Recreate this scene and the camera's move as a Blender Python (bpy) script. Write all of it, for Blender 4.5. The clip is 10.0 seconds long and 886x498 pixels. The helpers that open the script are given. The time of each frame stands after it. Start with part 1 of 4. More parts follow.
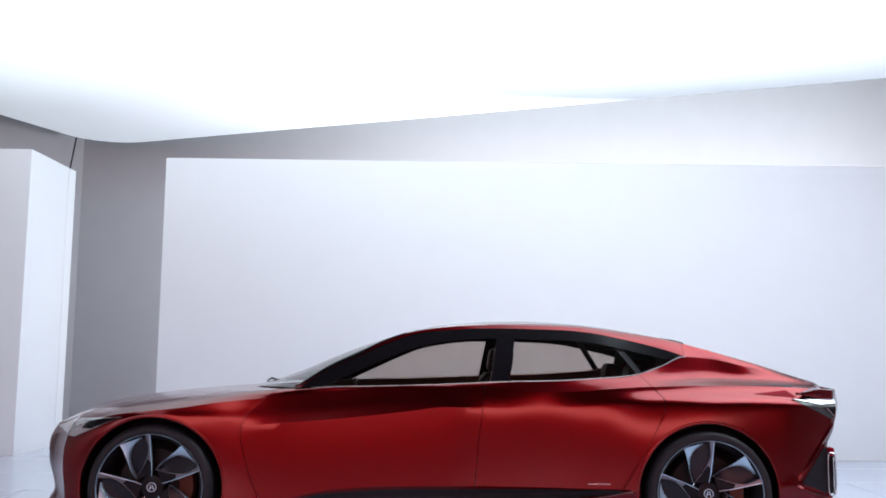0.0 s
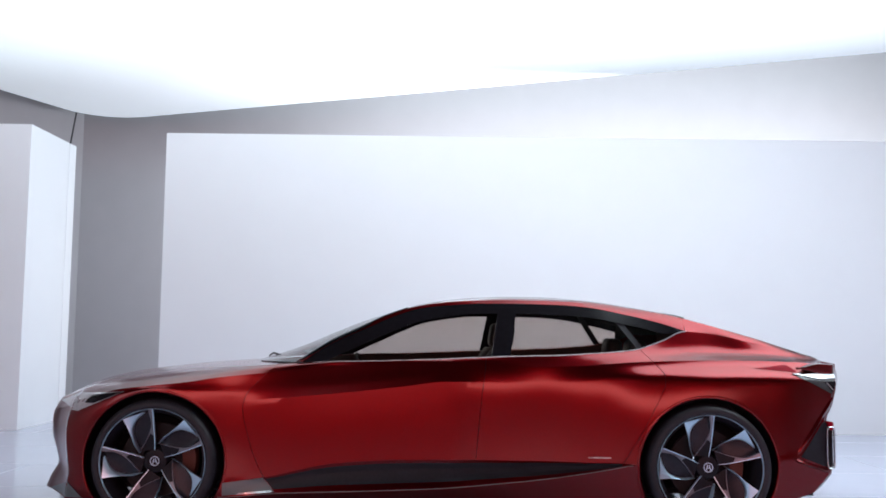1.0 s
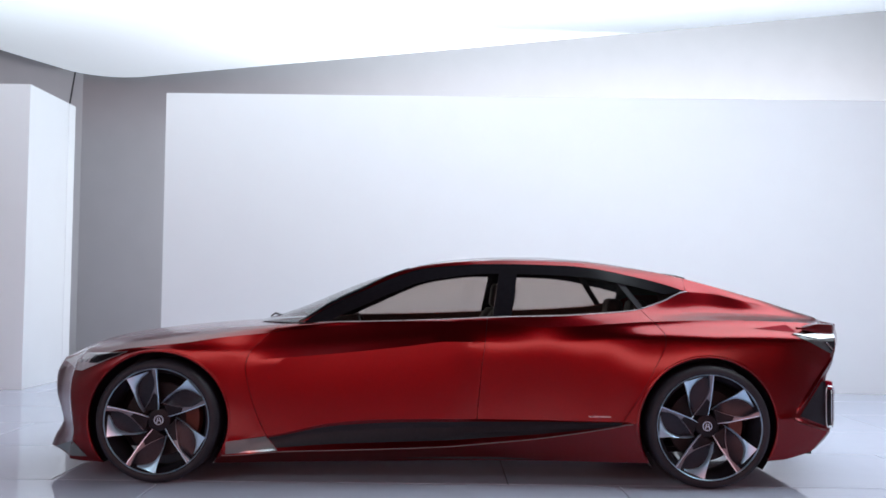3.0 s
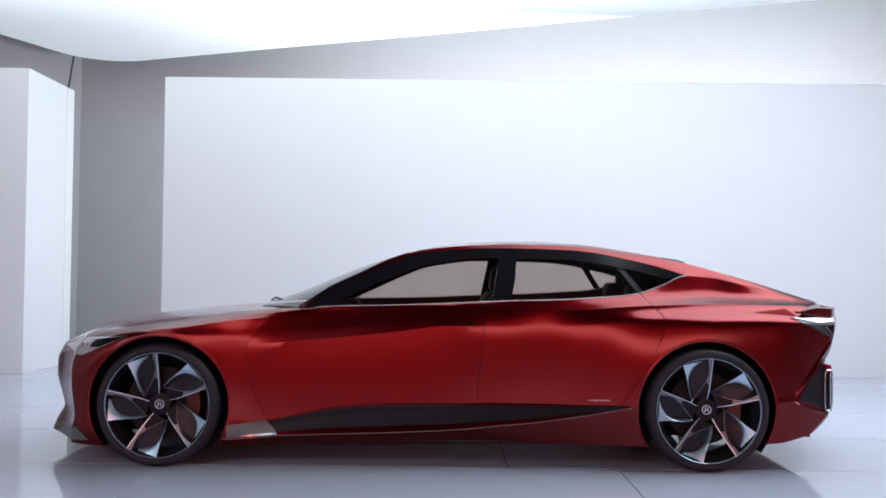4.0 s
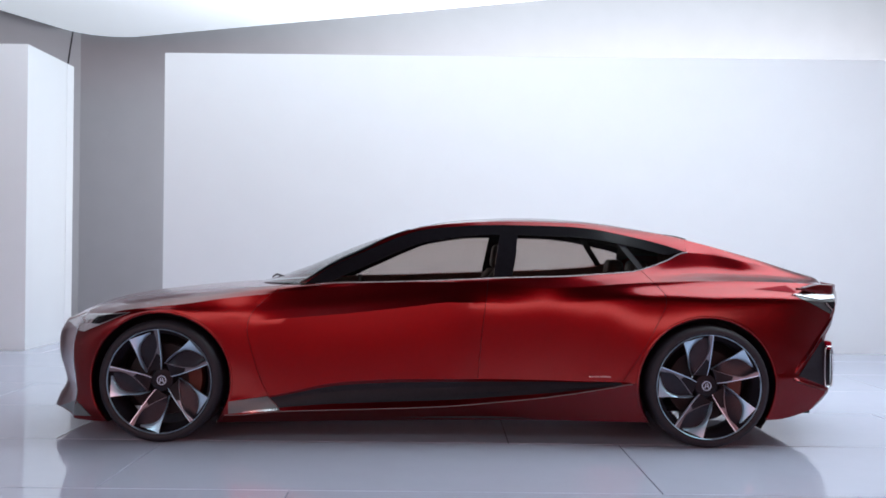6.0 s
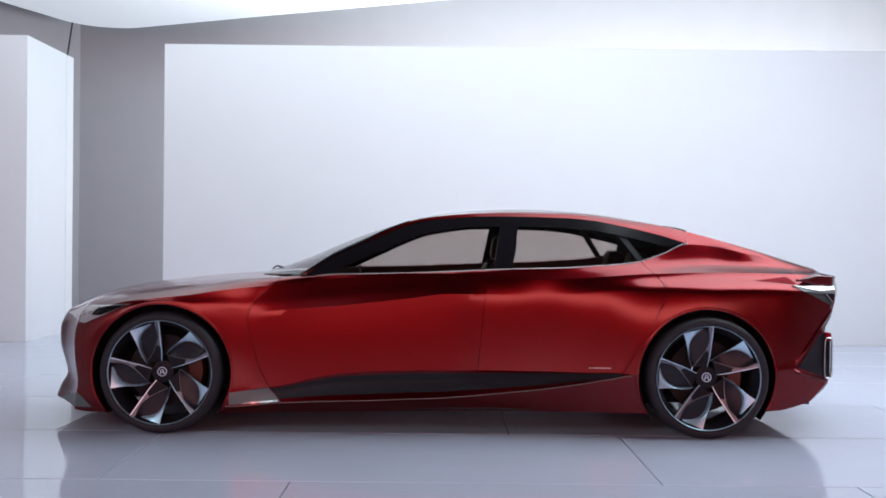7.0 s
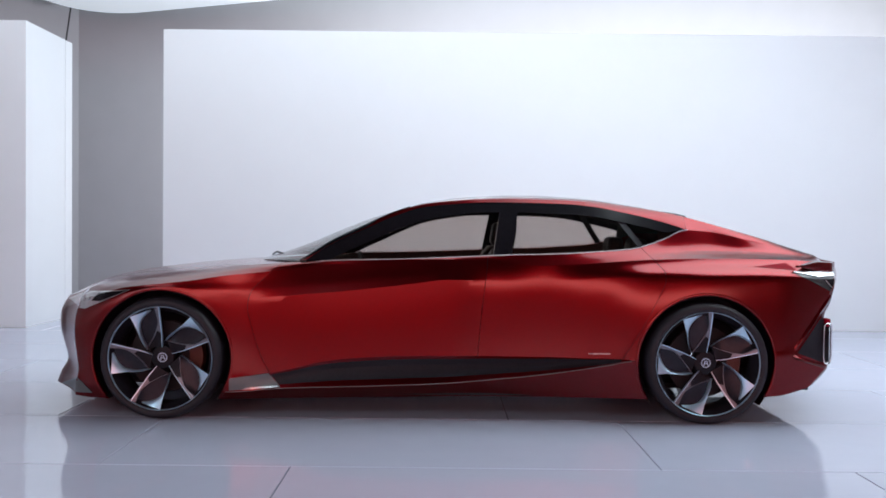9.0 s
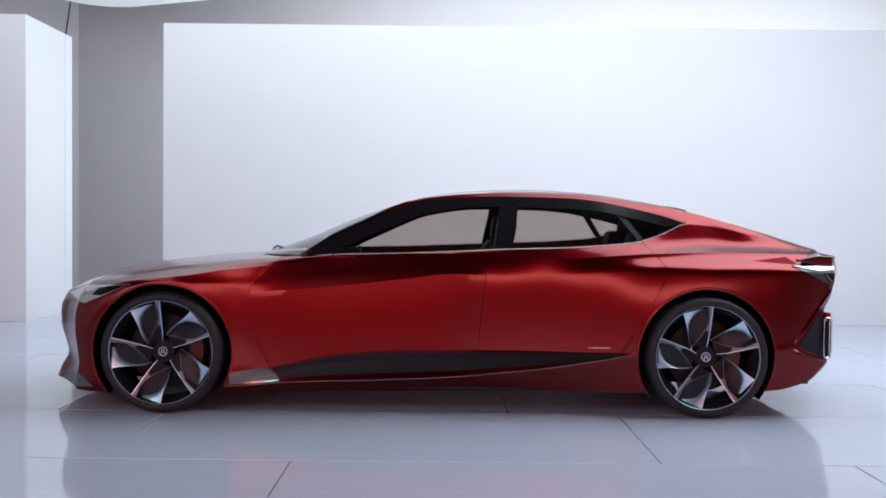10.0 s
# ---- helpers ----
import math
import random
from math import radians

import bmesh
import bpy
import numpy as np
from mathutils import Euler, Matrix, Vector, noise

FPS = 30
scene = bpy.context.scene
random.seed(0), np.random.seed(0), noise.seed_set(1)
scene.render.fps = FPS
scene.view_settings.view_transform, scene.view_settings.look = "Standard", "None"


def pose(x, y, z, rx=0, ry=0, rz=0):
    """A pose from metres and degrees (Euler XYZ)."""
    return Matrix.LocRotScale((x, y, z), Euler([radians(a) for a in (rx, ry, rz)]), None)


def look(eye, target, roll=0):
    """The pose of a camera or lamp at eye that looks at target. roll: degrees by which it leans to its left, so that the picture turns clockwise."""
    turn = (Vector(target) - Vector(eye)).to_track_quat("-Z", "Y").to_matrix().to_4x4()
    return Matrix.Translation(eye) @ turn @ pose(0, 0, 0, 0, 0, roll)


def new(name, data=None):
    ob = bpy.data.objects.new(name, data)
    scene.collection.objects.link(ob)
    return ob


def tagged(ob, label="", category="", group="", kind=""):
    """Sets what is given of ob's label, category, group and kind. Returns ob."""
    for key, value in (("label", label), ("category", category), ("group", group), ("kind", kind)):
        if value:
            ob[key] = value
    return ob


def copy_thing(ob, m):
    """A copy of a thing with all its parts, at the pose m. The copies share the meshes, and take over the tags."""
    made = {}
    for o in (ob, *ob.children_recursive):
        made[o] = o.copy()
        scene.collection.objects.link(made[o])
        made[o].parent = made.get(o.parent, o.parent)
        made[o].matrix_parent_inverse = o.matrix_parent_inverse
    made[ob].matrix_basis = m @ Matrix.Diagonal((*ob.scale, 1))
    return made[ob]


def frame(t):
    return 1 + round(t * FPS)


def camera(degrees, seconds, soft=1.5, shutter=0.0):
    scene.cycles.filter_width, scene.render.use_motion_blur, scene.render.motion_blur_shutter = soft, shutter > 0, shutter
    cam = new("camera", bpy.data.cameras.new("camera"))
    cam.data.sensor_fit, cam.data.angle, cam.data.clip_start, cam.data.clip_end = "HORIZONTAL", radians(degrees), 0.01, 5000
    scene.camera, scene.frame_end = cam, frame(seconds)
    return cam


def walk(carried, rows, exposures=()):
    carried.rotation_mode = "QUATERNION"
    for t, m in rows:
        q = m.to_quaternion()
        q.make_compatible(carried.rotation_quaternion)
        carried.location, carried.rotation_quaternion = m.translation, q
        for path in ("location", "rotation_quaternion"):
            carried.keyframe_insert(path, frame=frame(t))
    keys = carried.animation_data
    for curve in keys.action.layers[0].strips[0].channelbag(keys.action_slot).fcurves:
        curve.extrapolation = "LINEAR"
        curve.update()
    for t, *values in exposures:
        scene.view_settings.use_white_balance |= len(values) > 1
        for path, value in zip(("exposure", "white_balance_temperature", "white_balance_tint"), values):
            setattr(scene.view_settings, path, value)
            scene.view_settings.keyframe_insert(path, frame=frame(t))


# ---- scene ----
cam = camera(50.5, 10.0, soft=1.7)
EYE = (0.0, 0.0, 1.103)
ROWS = [
    # seconds, pitch, roll, yaw
    (0.0, 6.405, -0.695, -0.216),
    (0.5, 5.629, -0.687, -0.182),
    (1.0, 4.891, -0.679, -0.143),
    (1.5, 4.254, -0.671, -0.105),
    (2.0, 3.609, -0.667, -0.074),
    (2.5, 3.034, -0.659, -0.063),
    (4.0, 1.525, -0.607, -0.071),
    (4.5, 1.145, -0.600, -0.060),
    (5.0, 0.739, -0.605, -0.039),
    (5.5, 0.405, -0.607, -0.023),
    (7.0, -0.412, -0.605, 0.003),
    (7.5, -0.630, -0.604, 0.003),
    (8.0, -0.854, -0.605, -0.006),
    (8.5, -1.063, -0.606, -0.013),
    (9.0, -1.270, -0.606, -0.011),
    (9.5, -1.431, -0.605, -0.005),
    (10.0, -1.626, -0.602, 0.006),
]
walk(cam, [(t, pose(*EYE, 90 + p, r, y)) for t, p, r, y in ROWS], exposures=[(0.0, 0.06), (10.0, 0.06)])

# ---- light ----
world = bpy.data.worlds.new("studio_dark")
world.use_nodes = True
world.node_tree.nodes["Background"].inputs[0].default_value = (0.75, 0.8, 1.0, 1)
world.node_tree.nodes["Background"].inputs[1].default_value = 0.02
scene.world = world


def area(name, eye, target, sx, sy, watts, colour):
    d = bpy.data.lights.new(name, "AREA")
    d.shape, d.size, d.size_y, d.energy, d.color = "RECTANGLE", sx, sy, watts, colour
    ob = new(name, d)
    ob.matrix_world = look(eye, target)
    return ob


# strip lamp along the top of the free-standing wall, behind it, washing the back wall
area("cove_lamp", (3.0, 11.6, 3.05), (2.8, 14.6, 4.3), 9.0, 0.4, 470, (0.84, 0.92, 1.0))
# long unseen warm light added behind the camera for the glow on the flank
rear = area("rear_fill", (0.2, -5.0, 2.2), (0.2, 5.4, 0.8), 13.5, 3.1, 300, (1.0, 0.38, 0.35))


def soft_rim(lamp, gain):
    """Fades the lamp's strength from its middle to the rim."""
    lamp.use_nodes = True
    nt = lamp.node_tree
    em = nt.nodes["Emission"]
    geo, sep = nt.nodes.new("ShaderNodeNewGeometry"), nt.nodes.new("ShaderNodeSeparateXYZ")
    nt.links.new(geo.outputs["Parametric"], sep.inputs[0])
    last = None
    for k, reach in ((0, 0.15), (1, 0.5)):
        off, ab, rg = (nt.nodes.new("ShaderNode" + n) for n in ("Math", "Math", "MapRange"))
        off.operation, ab.operation, rg.interpolation_type = "SUBTRACT", "ABSOLUTE", "SMOOTHERSTEP"
        off.inputs[1].default_value = 0.5
        rg.inputs[1].default_value, rg.inputs[2].default_value = 0.5, 0.5 - reach
        nt.links.new(sep.outputs[k], off.inputs[0])
        nt.links.new(off.outputs[0], ab.inputs[0])
        nt.links.new(ab.outputs[0], rg.inputs[0])
        mul = nt.nodes.new("ShaderNodeMath")
        mul.operation = "MULTIPLY"
        nt.links.new(rg.outputs[0], mul.inputs[0])
        mul.inputs[1].default_value = gain
        if last:
            nt.links.new(last.outputs[0], mul.inputs[1])
        last = mul
    nt.links.new(last.outputs[0], em.inputs["Strength"])


soft_rim(rear.data, 2.2)
# unseen upright light added behind the free-standing wall to brighten the block's side
area("block_fill", (-2.3, 12.3, 1.7), (-4.5, 10.6, 1.7), 0.6, 2.9, 25, (1.0, 0.95, 0.95))
# unseen soft light added beside the camera to brighten the white flats and the floor
front = area("front_fill", (-4.8, -1.4, 4.6), (-5.6, 7.5, 0.6), 7.0, 4.4, 172, (0.80, 0.94, 1.0))
soft_rim(front.data, 1.9)


# ---- materials ----
def material(name, base, rough=0.5, metal=0.0, coat=0.0, coat_rough=0.03, spec=0.5, scale=12.0, vary=0.06, bump=0.0, bump_scale=200.0, rough_vary=0.1):
    """Principled surface with variation at two scales and a fine relief."""
    m = bpy.data.materials.new(name)
    m.use_nodes = True
    nt = m.node_tree
    b = nt.nodes["Principled BSDF"]
    b.inputs["Metallic"].default_value = metal
    b.inputs["Coat Weight"].default_value = coat
    b.inputs["Coat Roughness"].default_value = coat_rough
    b.inputs["Specular IOR Level"].default_value = spec
    co = nt.nodes.new("ShaderNodeTexCoord")
    n1, n2 = nt.nodes.new("ShaderNodeTexNoise"), nt.nodes.new("ShaderNodeTexNoise")
    n1.inputs["Scale"].default_value, n2.inputs["Scale"].default_value = scale * 0.08, scale
    n1.inputs["Detail"].default_value, n2.inputs["Detail"].default_value = 3, 5
    for n in (n1, n2):
        nt.links.new(co.outputs["Object"], n.inputs["Vector"])
    add = nt.nodes.new("ShaderNodeMath")
    add.operation = "ADD"
    nt.links.new(n1.outputs[0], add.inputs[0])
    nt.links.new(n2.outputs[0], add.inputs[1])
    ramp = nt.nodes.new("ShaderNodeMapRange")
    ramp.inputs[1].default_value, ramp.inputs[2].default_value = 0.6, 1.4
    nt.links.new(add.outputs[0], ramp.inputs[0])
    mix = nt.nodes.new("ShaderNodeMix")
    mix.data_type = "RGBA"
    mix.inputs[6].default_value = (*[max(0.0, c * (1 - vary)) for c in base], 1)
    mix.inputs[7].default_value = (*[min(1.0, c * (1 + vary)) for c in base], 1)
    nt.links.new(ramp.outputs[0], mix.inputs[0])
    nt.links.new(mix.outputs[2], b.inputs["Base Color"])
    rr = nt.nodes.new("ShaderNodeMapRange")
    rr.inputs[3].default_value, rr.inputs[4].default_value = rough * (1 - rough_vary), min(1.0, rough * (1 + rough_vary))
    nt.links.new(ramp.outputs[0], rr.inputs[0])
    nt.links.new(rr.outputs[0], b.inputs["Roughness"])
    if bump:
        nb, bm_ = nt.nodes.new("ShaderNodeTexNoise"), nt.nodes.new("ShaderNodeBump")
        nb.inputs["Scale"].default_value = bump_scale
        nt.links.new(co.outputs["Object"], nb.inputs["Vector"])
        bm_.inputs["Strength"].default_value, bm_.inputs["Distance"].default_value = bump, 0.002
        nt.links.new(nb.outputs[0], bm_.inputs["Height"])
        nt.links.new(bm_.outputs[0], b.inputs["Normal"])
    return m


def thin_glass(name, tint, rough=0.0, ior=1.45):
    """One face of a pane: tinted transmission with a mirror-like gloss by Fresnel."""
    m = bpy.data.materials.new(name)
    m.use_nodes = True
    nt = m.node_tree
    nt.nodes.remove(nt.nodes["Principled BSDF"])
    out = nt.nodes["Material Output"]
    tr, gl, mx, fr = (nt.nodes.new("ShaderNode" + k) for k in ("BsdfTransparent", "BsdfGlossy", "MixShader", "Fresnel"))
    tr.inputs[0].default_value = (*tint, 1)
    gl.inputs["Roughness"].default_value = rough
    fr.inputs[0].default_value = ior
    nt.links.new(fr.outputs[0], mx.inputs[0])
    nt.links.new(tr.outputs[0], mx.inputs[1])
    nt.links.new(gl.outputs[0], mx.inputs[2])
    nt.links.new(mx.outputs[0], out.inputs[0])
    return m


def softbox_material():
    """Diffuser cloth of the overhead light: two lobes of glow, falling off to its rim."""
    m = bpy.data.materials.new("softbox_cloth")
    m.use_nodes = True
    nt = m.node_tree
    b = nt.nodes["Principled BSDF"]
    b.inputs["Base Color"].default_value = (0.85, 0.86, 0.88, 1)
    b.inputs["Roughness"].default_value = 0.9
    co = nt.nodes.new("ShaderNodeTexCoord")
    glow = []
    for centre, scale, low, high in SOFT_GLOW:
        mp, gr, rg = (nt.nodes.new("ShaderNode" + k) for k in ("Mapping", "TexGradient", "MapRange"))
        mp.inputs["Location"].default_value = [-c * s for c, s in zip(centre, scale)]
        mp.inputs["Scale"].default_value = scale
        gr.gradient_type, rg.interpolation_type = "SPHERICAL", "SMOOTHSTEP"
        rg.inputs[3].default_value, rg.inputs[4].default_value = low, high
        nt.links.new(co.outputs["Object"], mp.inputs[0])
        nt.links.new(mp.outputs[0], gr.inputs[0])
        nt.links.new(gr.outputs[0], rg.inputs[0])
        glow.append(rg)
    total = nt.nodes.new("ShaderNodeMath")
    nt.links.new(glow[0].outputs[0], total.inputs[0])
    nt.links.new(glow[1].outputs[0], total.inputs[1])
    b.inputs["Emission Color"].default_value = (0.815, 0.94, 1.0, 1)
    nt.links.new(total.outputs[0], b.inputs["Emission Strength"])
    return m


# glow lobes of the soft box: middle, inverse reach, strength at the rim and at the middle; the second is added for the
# car's highlights
SOFT_GLOW = (((0.2, -1.9, 0.0), (0.105, 0.18, 0.1), 0.26, 2.75), ((3.2, -2.0, 0.0), (0.26, 0.45, 0.1), 0.0, 4.4))
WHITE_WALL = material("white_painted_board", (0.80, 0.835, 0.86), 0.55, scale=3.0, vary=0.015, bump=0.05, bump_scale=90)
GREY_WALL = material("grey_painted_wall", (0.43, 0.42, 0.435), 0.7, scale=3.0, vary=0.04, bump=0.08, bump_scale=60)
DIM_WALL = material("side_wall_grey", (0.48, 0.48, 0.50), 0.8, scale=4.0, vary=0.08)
BLACK_WALL = material("black_drape", (0.012, 0.012, 0.014), 0.9, scale=4.0, vary=0.2)
FLOOR_TILE = material("gloss_white_floor_sheet", (0.53, 0.555, 0.68), 0.05, spec=0.5, coat=0.0, scale=6.0, vary=0.02, rough_vary=0.35, bump=0.12, bump_scale=3.2)
FLOOR_BASE = material("floor_joint_filler", (0.10, 0.10, 0.11), 0.6, vary=0.2)
DARK_LINE = material("dark_seam", (0.03, 0.03, 0.035), 0.7)
SOFT_MAT = softbox_material()

PAINT = material("red_metallic_paint", (0.150, 0.0020, 0.0046), 0.30, metal=0.98, coat=1.0, coat_rough=0.12, scale=900.0, vary=0.10, rough_vary=0.05)
for key, value in (("Specular Tint", (0.31, 0.15, 0.26, 1)), ("Coat IOR", 1.37), ("Sheen Weight", 0.08), ("Sheen Roughness", 0.25), ("Sheen Tint", (0.9, 0.84, 1.0, 1))):
    PAINT.node_tree.nodes["Principled BSDF"].inputs[key].default_value = value
BLACK_GLOSS = material("gloss_black_trim", (0.009, 0.009, 0.012), 0.16, coat=0.0, spec=0.22, scale=40, vary=0.2)
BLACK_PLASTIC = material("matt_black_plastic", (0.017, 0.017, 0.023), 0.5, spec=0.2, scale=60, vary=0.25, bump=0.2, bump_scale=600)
SILVER = material("satin_silver_trim", (0.42, 0.42, 0.44), 0.28, metal=1.0, scale=60, vary=0.05)
GREY_TRIM = material("grey_satin_skirt_fin", (0.13, 0.155, 0.165), 0.45, metal=0.3, scale=60, vary=0.08)
SILL_HIGHLIGHT = material("pale_highlight_line", (0.22, 0.18, 0.19), 0.55, metal=0.3, scale=60, vary=0.08)
CHROME = material("polished_chrome", (0.70, 0.70, 0.72), 0.15, metal=1.0, scale=60, vary=0.03)
TYRE = material("tyre_rubber", (0.020, 0.020, 0.027), 0.5, spec=0.28, scale=80, vary=0.25, bump=0.25, bump_scale=500)
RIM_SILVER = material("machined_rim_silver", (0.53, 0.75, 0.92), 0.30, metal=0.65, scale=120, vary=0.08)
RIM_BLACK = material("gloss_black_rim", (0.014, 0.014, 0.019), 0.40, spec=0.12, scale=60, vary=0.2)
RIM_GREY = material("grey_satin_rim_face", (0.20, 0.21, 0.25), 0.36, metal=0.6, scale=120, vary=0.1)
RIM_DARK = material("dark_satin_rim_pocket", (0.022, 0.023, 0.032), 0.32, metal=0.3, spec=0.25, scale=60, vary=0.2)
STEEL = material("brake_disc_steel", (0.012, 0.012, 0.015), 0.6, metal=0.5, scale=200, vary=0.15)
CALIPER = material("bronze_red_caliper", (0.09, 0.026, 0.018), 0.45, metal=0.3, scale=60, vary=0.15)
LEATHER = material("dark_seat_leather", (0.016, 0.014, 0.013), 0.5, scale=50, vary=0.25, bump=0.3, bump_scale=400)
LINER = material("grey_roof_lining", (0.03, 0.028, 0.027), 0.85, scale=80, vary=0.12, bump=0.2, bump_scale=900)
LAMP_BODY = material("lamp_reflector", (0.50, 0.51, 0.54), 0.30, metal=0.35, coat=1.0, scale=40, vary=0.2)
TAIL_GLASS = material("smoked_lamp_cover", (0.07, 0.075, 0.08), 0.25, metal=0.3, coat=0.3, scale=40, vary=0.2)
RED_LENS = material("red_lamp_lens", (0.26, 0.002, 0.014), 0.5, spec=0.05, scale=60, vary=0.1)
PANE = thin_glass("tinted_side_glass", (0.845, 0.805, 0.780))
SCREEN = thin_glass("windscreen_glass", (0.88, 0.90, 0.91), ior=1.75)
DOOR_CLOTH = material("grey_door_cloth", (0.075, 0.070, 0.066), 0.7, scale=60, vary=0.15, bump=0.2, bump_scale=500)
DARK_PANE = material("black_rear_glass", (0.008, 0.008, 0.010), 0.04, coat=1.0, scale=30, vary=0.2)


# ---- mesh helpers ----
def mesh_of(name, bm, mat, smooth=35.0):
    bmesh.ops.recalc_face_normals(bm, faces=bm.faces)
    for f in bm.faces:
        f.smooth = smooth > 0
    if smooth > 0:
        lim = radians(smooth)
        for e in bm.edges:
            if len(e.link_faces) != 2 or e.calc_face_angle(0.0) > lim:
                e.smooth = False
    me = bpy.data.meshes.new(name)
    bm.to_mesh(me)
    bm.free()
    for x in mat if isinstance(mat, (list, tuple)) else [mat]:
        me.materials.append(x)
    return me


def part(name, bm, mat, parent, label="", smooth=35.0, m=None):
    ob = new(name, mesh_of(name, bm, mat, smooth))
    if parent is not None:
        ob.parent = parent
    if m is not None:
        ob.matrix_basis = m
    if label:
        tagged(ob, label)
    return ob


def box(bm, x0, x1, y0, y1, z0, z1, bevel=0.0, segments=2):
    r = bmesh.ops.create_cube(bm, size=1.0, matrix=Matrix.Translation(((x0 + x1) / 2, (y0 + y1) / 2, (z0 + z1) / 2)) @ Matrix.Diagonal((x1 - x0, y1 - y0, z1 - z0, 1)))
    if bevel:
        es = {e for v in r["verts"] for e in v.link_edges}
        bmesh.ops.bevel(bm, geom=list(es), offset=bevel, segments=segments, profile=0.6, affect="EDGES")


def prism(bm, pts, z0, z1, bevel=0.0):
    """An upright prism over a polygon of (x, y)."""
    lo = [bm.verts.new((x, y, z0)) for x, y in pts]
    hi = [bm.verts.new((x, y, z1)) for x, y in pts]
    n = len(pts)
    fs = [bm.faces.new(lo[::-1]), bm.faces.new(hi)] + [bm.faces.new((lo[i], lo[(i + 1) % n], hi[(i + 1) % n], hi[i])) for i in range(n)]
    if bevel:
        bmesh.ops.bevel(bm, geom=list({e for f in fs for e in f.edges}), offset=bevel, segments=2, profile=0.6, affect="EDGES")


def sheet(bm, rows, close=False):
    """Quads between rows of equally many points."""
    vs = [[bm.verts.new(p) for p in r] for r in rows]
    for a, b in zip(vs, vs[1:]):
        k = len(a)
        for i in range(k if close else k - 1):
            q = []
            for v in (a[i], a[(i + 1) % k], b[(i + 1) % k], b[i]):
                if v not in q:
                    q.append(v)
            bm.faces.new(q)
    return vs


def lathe(bm, profile, n=64, axis="Y"):
    """Turn a profile of (radius, along) round the axis."""
    rows = []
    for r, a in profile:
        rows.append([(r * math.cos(2 * math.pi * i / n), a, r * math.sin(2 * math.pi * i / n)) for i in range(n)])
    sheet(bm, rows, close=True)


def hermite(knots):
    """A smooth monotone curve through (x, value) knots."""
    k = np.array(knots, float)
    x, y = k[:, 0], k[:, 1]
    h, s = np.diff(x), np.diff(y) / np.diff(x)
    m = np.zeros(len(x))
    m[0], m[-1] = s[0], s[-1]
    for i in range(1, len(x) - 1):
        if s[i - 1] * s[i] > 0:
            w1, w2 = 2 * h[i] + h[i - 1], h[i] + 2 * h[i - 1]
            m[i] = (w1 + w2) / (w1 / s[i - 1] + w2 / s[i])

    def at(v):
        v = min(max(v, x[0]), x[-1])
        i = min(max(int(np.searchsorted(x, v)) - 1, 0), len(h) - 1)
        t = (v - x[i]) / h[i]
        return float(y[i] * (1 + 2 * t) * (1 - t) ** 2 + h[i] * m[i] * t * (1 - t) ** 2 + y[i + 1] * t * t * (3 - 2 * t) + h[i] * m[i + 1] * t * t * (t - 1))
    return at


# ---- studio ----
def plain(name, bm, mat, label="", category="", kind="structure", smooth=0.0):
    return tagged(part(name, bm, mat, None, smooth=smooth), label, category, kind=kind)


bm = bmesh.new()
box(bm, -9.0, 9.0, -6.0, 15.0, -0.2, -0.012)
floor = plain("floor", bm, FLOOR_BASE, "glossy white studio floor of large laid sheets", "floor")

bm = bmesh.new()
box(bm, -5.75, 9.0, 14.6, 14.9, 0, 5.6)
plain("wall_north", bm, GREY_WALL, "plain grey painted back wall of the studio", "wall")
bm = bmesh.new()
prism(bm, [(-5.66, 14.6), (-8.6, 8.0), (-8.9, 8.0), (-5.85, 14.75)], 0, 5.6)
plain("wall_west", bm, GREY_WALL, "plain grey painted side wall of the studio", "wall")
# unseen near wall, made white to brighten the nose by reflection
bm = bmesh.new()
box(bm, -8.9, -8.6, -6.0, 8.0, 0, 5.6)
plain("wall_west_reflector", bm, WHITE_WALL, "unseen white side wall added to reflect in the car nose", "wall")
# unseen east wall; its grey sets how bright the rear bumper reflects
bm = bmesh.new()
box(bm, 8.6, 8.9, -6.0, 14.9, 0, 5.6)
plain("wall_east", bm, DIM_WALL, "unseen grey side wall added to reflect in the car tail", "wall")
bm = bmesh.new()
box(bm, -9.0, 9.0, -6.3, -6.0, 0, 5.6)
plain("wall_south", bm, GREY_WALL, "plain grey painted wall behind the camera", "wall")
bm = bmesh.new()
box(bm, -9.0, 9.0, -6.3, 15.0, 5.6, 5.8)
plain("ceiling", bm, BLACK_WALL, "dark studio ceiling above the light", "ceiling")

# dark seam where the two grey walls meet
bm = bmesh.new()
rows = []
for x, y, z in ((-5.700, 14.511, 4.80), (-5.728, 14.447, 4.42), (-5.765, 14.365, 3.92), (-5.81, 14.263, 3.20)):
    rows.append([(x + .914 * d + .407 * e, y - .407 * d + .914 * e, z) for d, e in ((-.004, -.011), (.008, -.011), (.008, .011), (-.004, .011))])
sheet(bm, rows, close=True)
seam = plain("trim", bm, DARK_LINE, "thin dark seam in the grey wall corner", "seam")

# free-standing white wall behind the car
bm = bmesh.new()
box(bm, -3.115, 8.3, 10.45, 10.75, 0, 3.275, bevel=0.006)
plain("free_wall", bm, WHITE_WALL, "free-standing white painted studio wall", "wall", smooth=30)

# white block standing at the side
bm = bmesh.new()
box(bm, -6.6, -4.415, 9.95, 10.98, 0, 3.248, bevel=0.005)
block = plain("white_block", bm, WHITE_WALL, "tall white painted studio flat standing on the floor", "studio flat", kind="", smooth=30)
bm = bmesh.new()
box(bm, -6.6, -4.412, 10.984, 11.18, 0, 3.246, bevel=0.004)
part("edge_board", bm, WHITE_WALL, block, smooth=30)

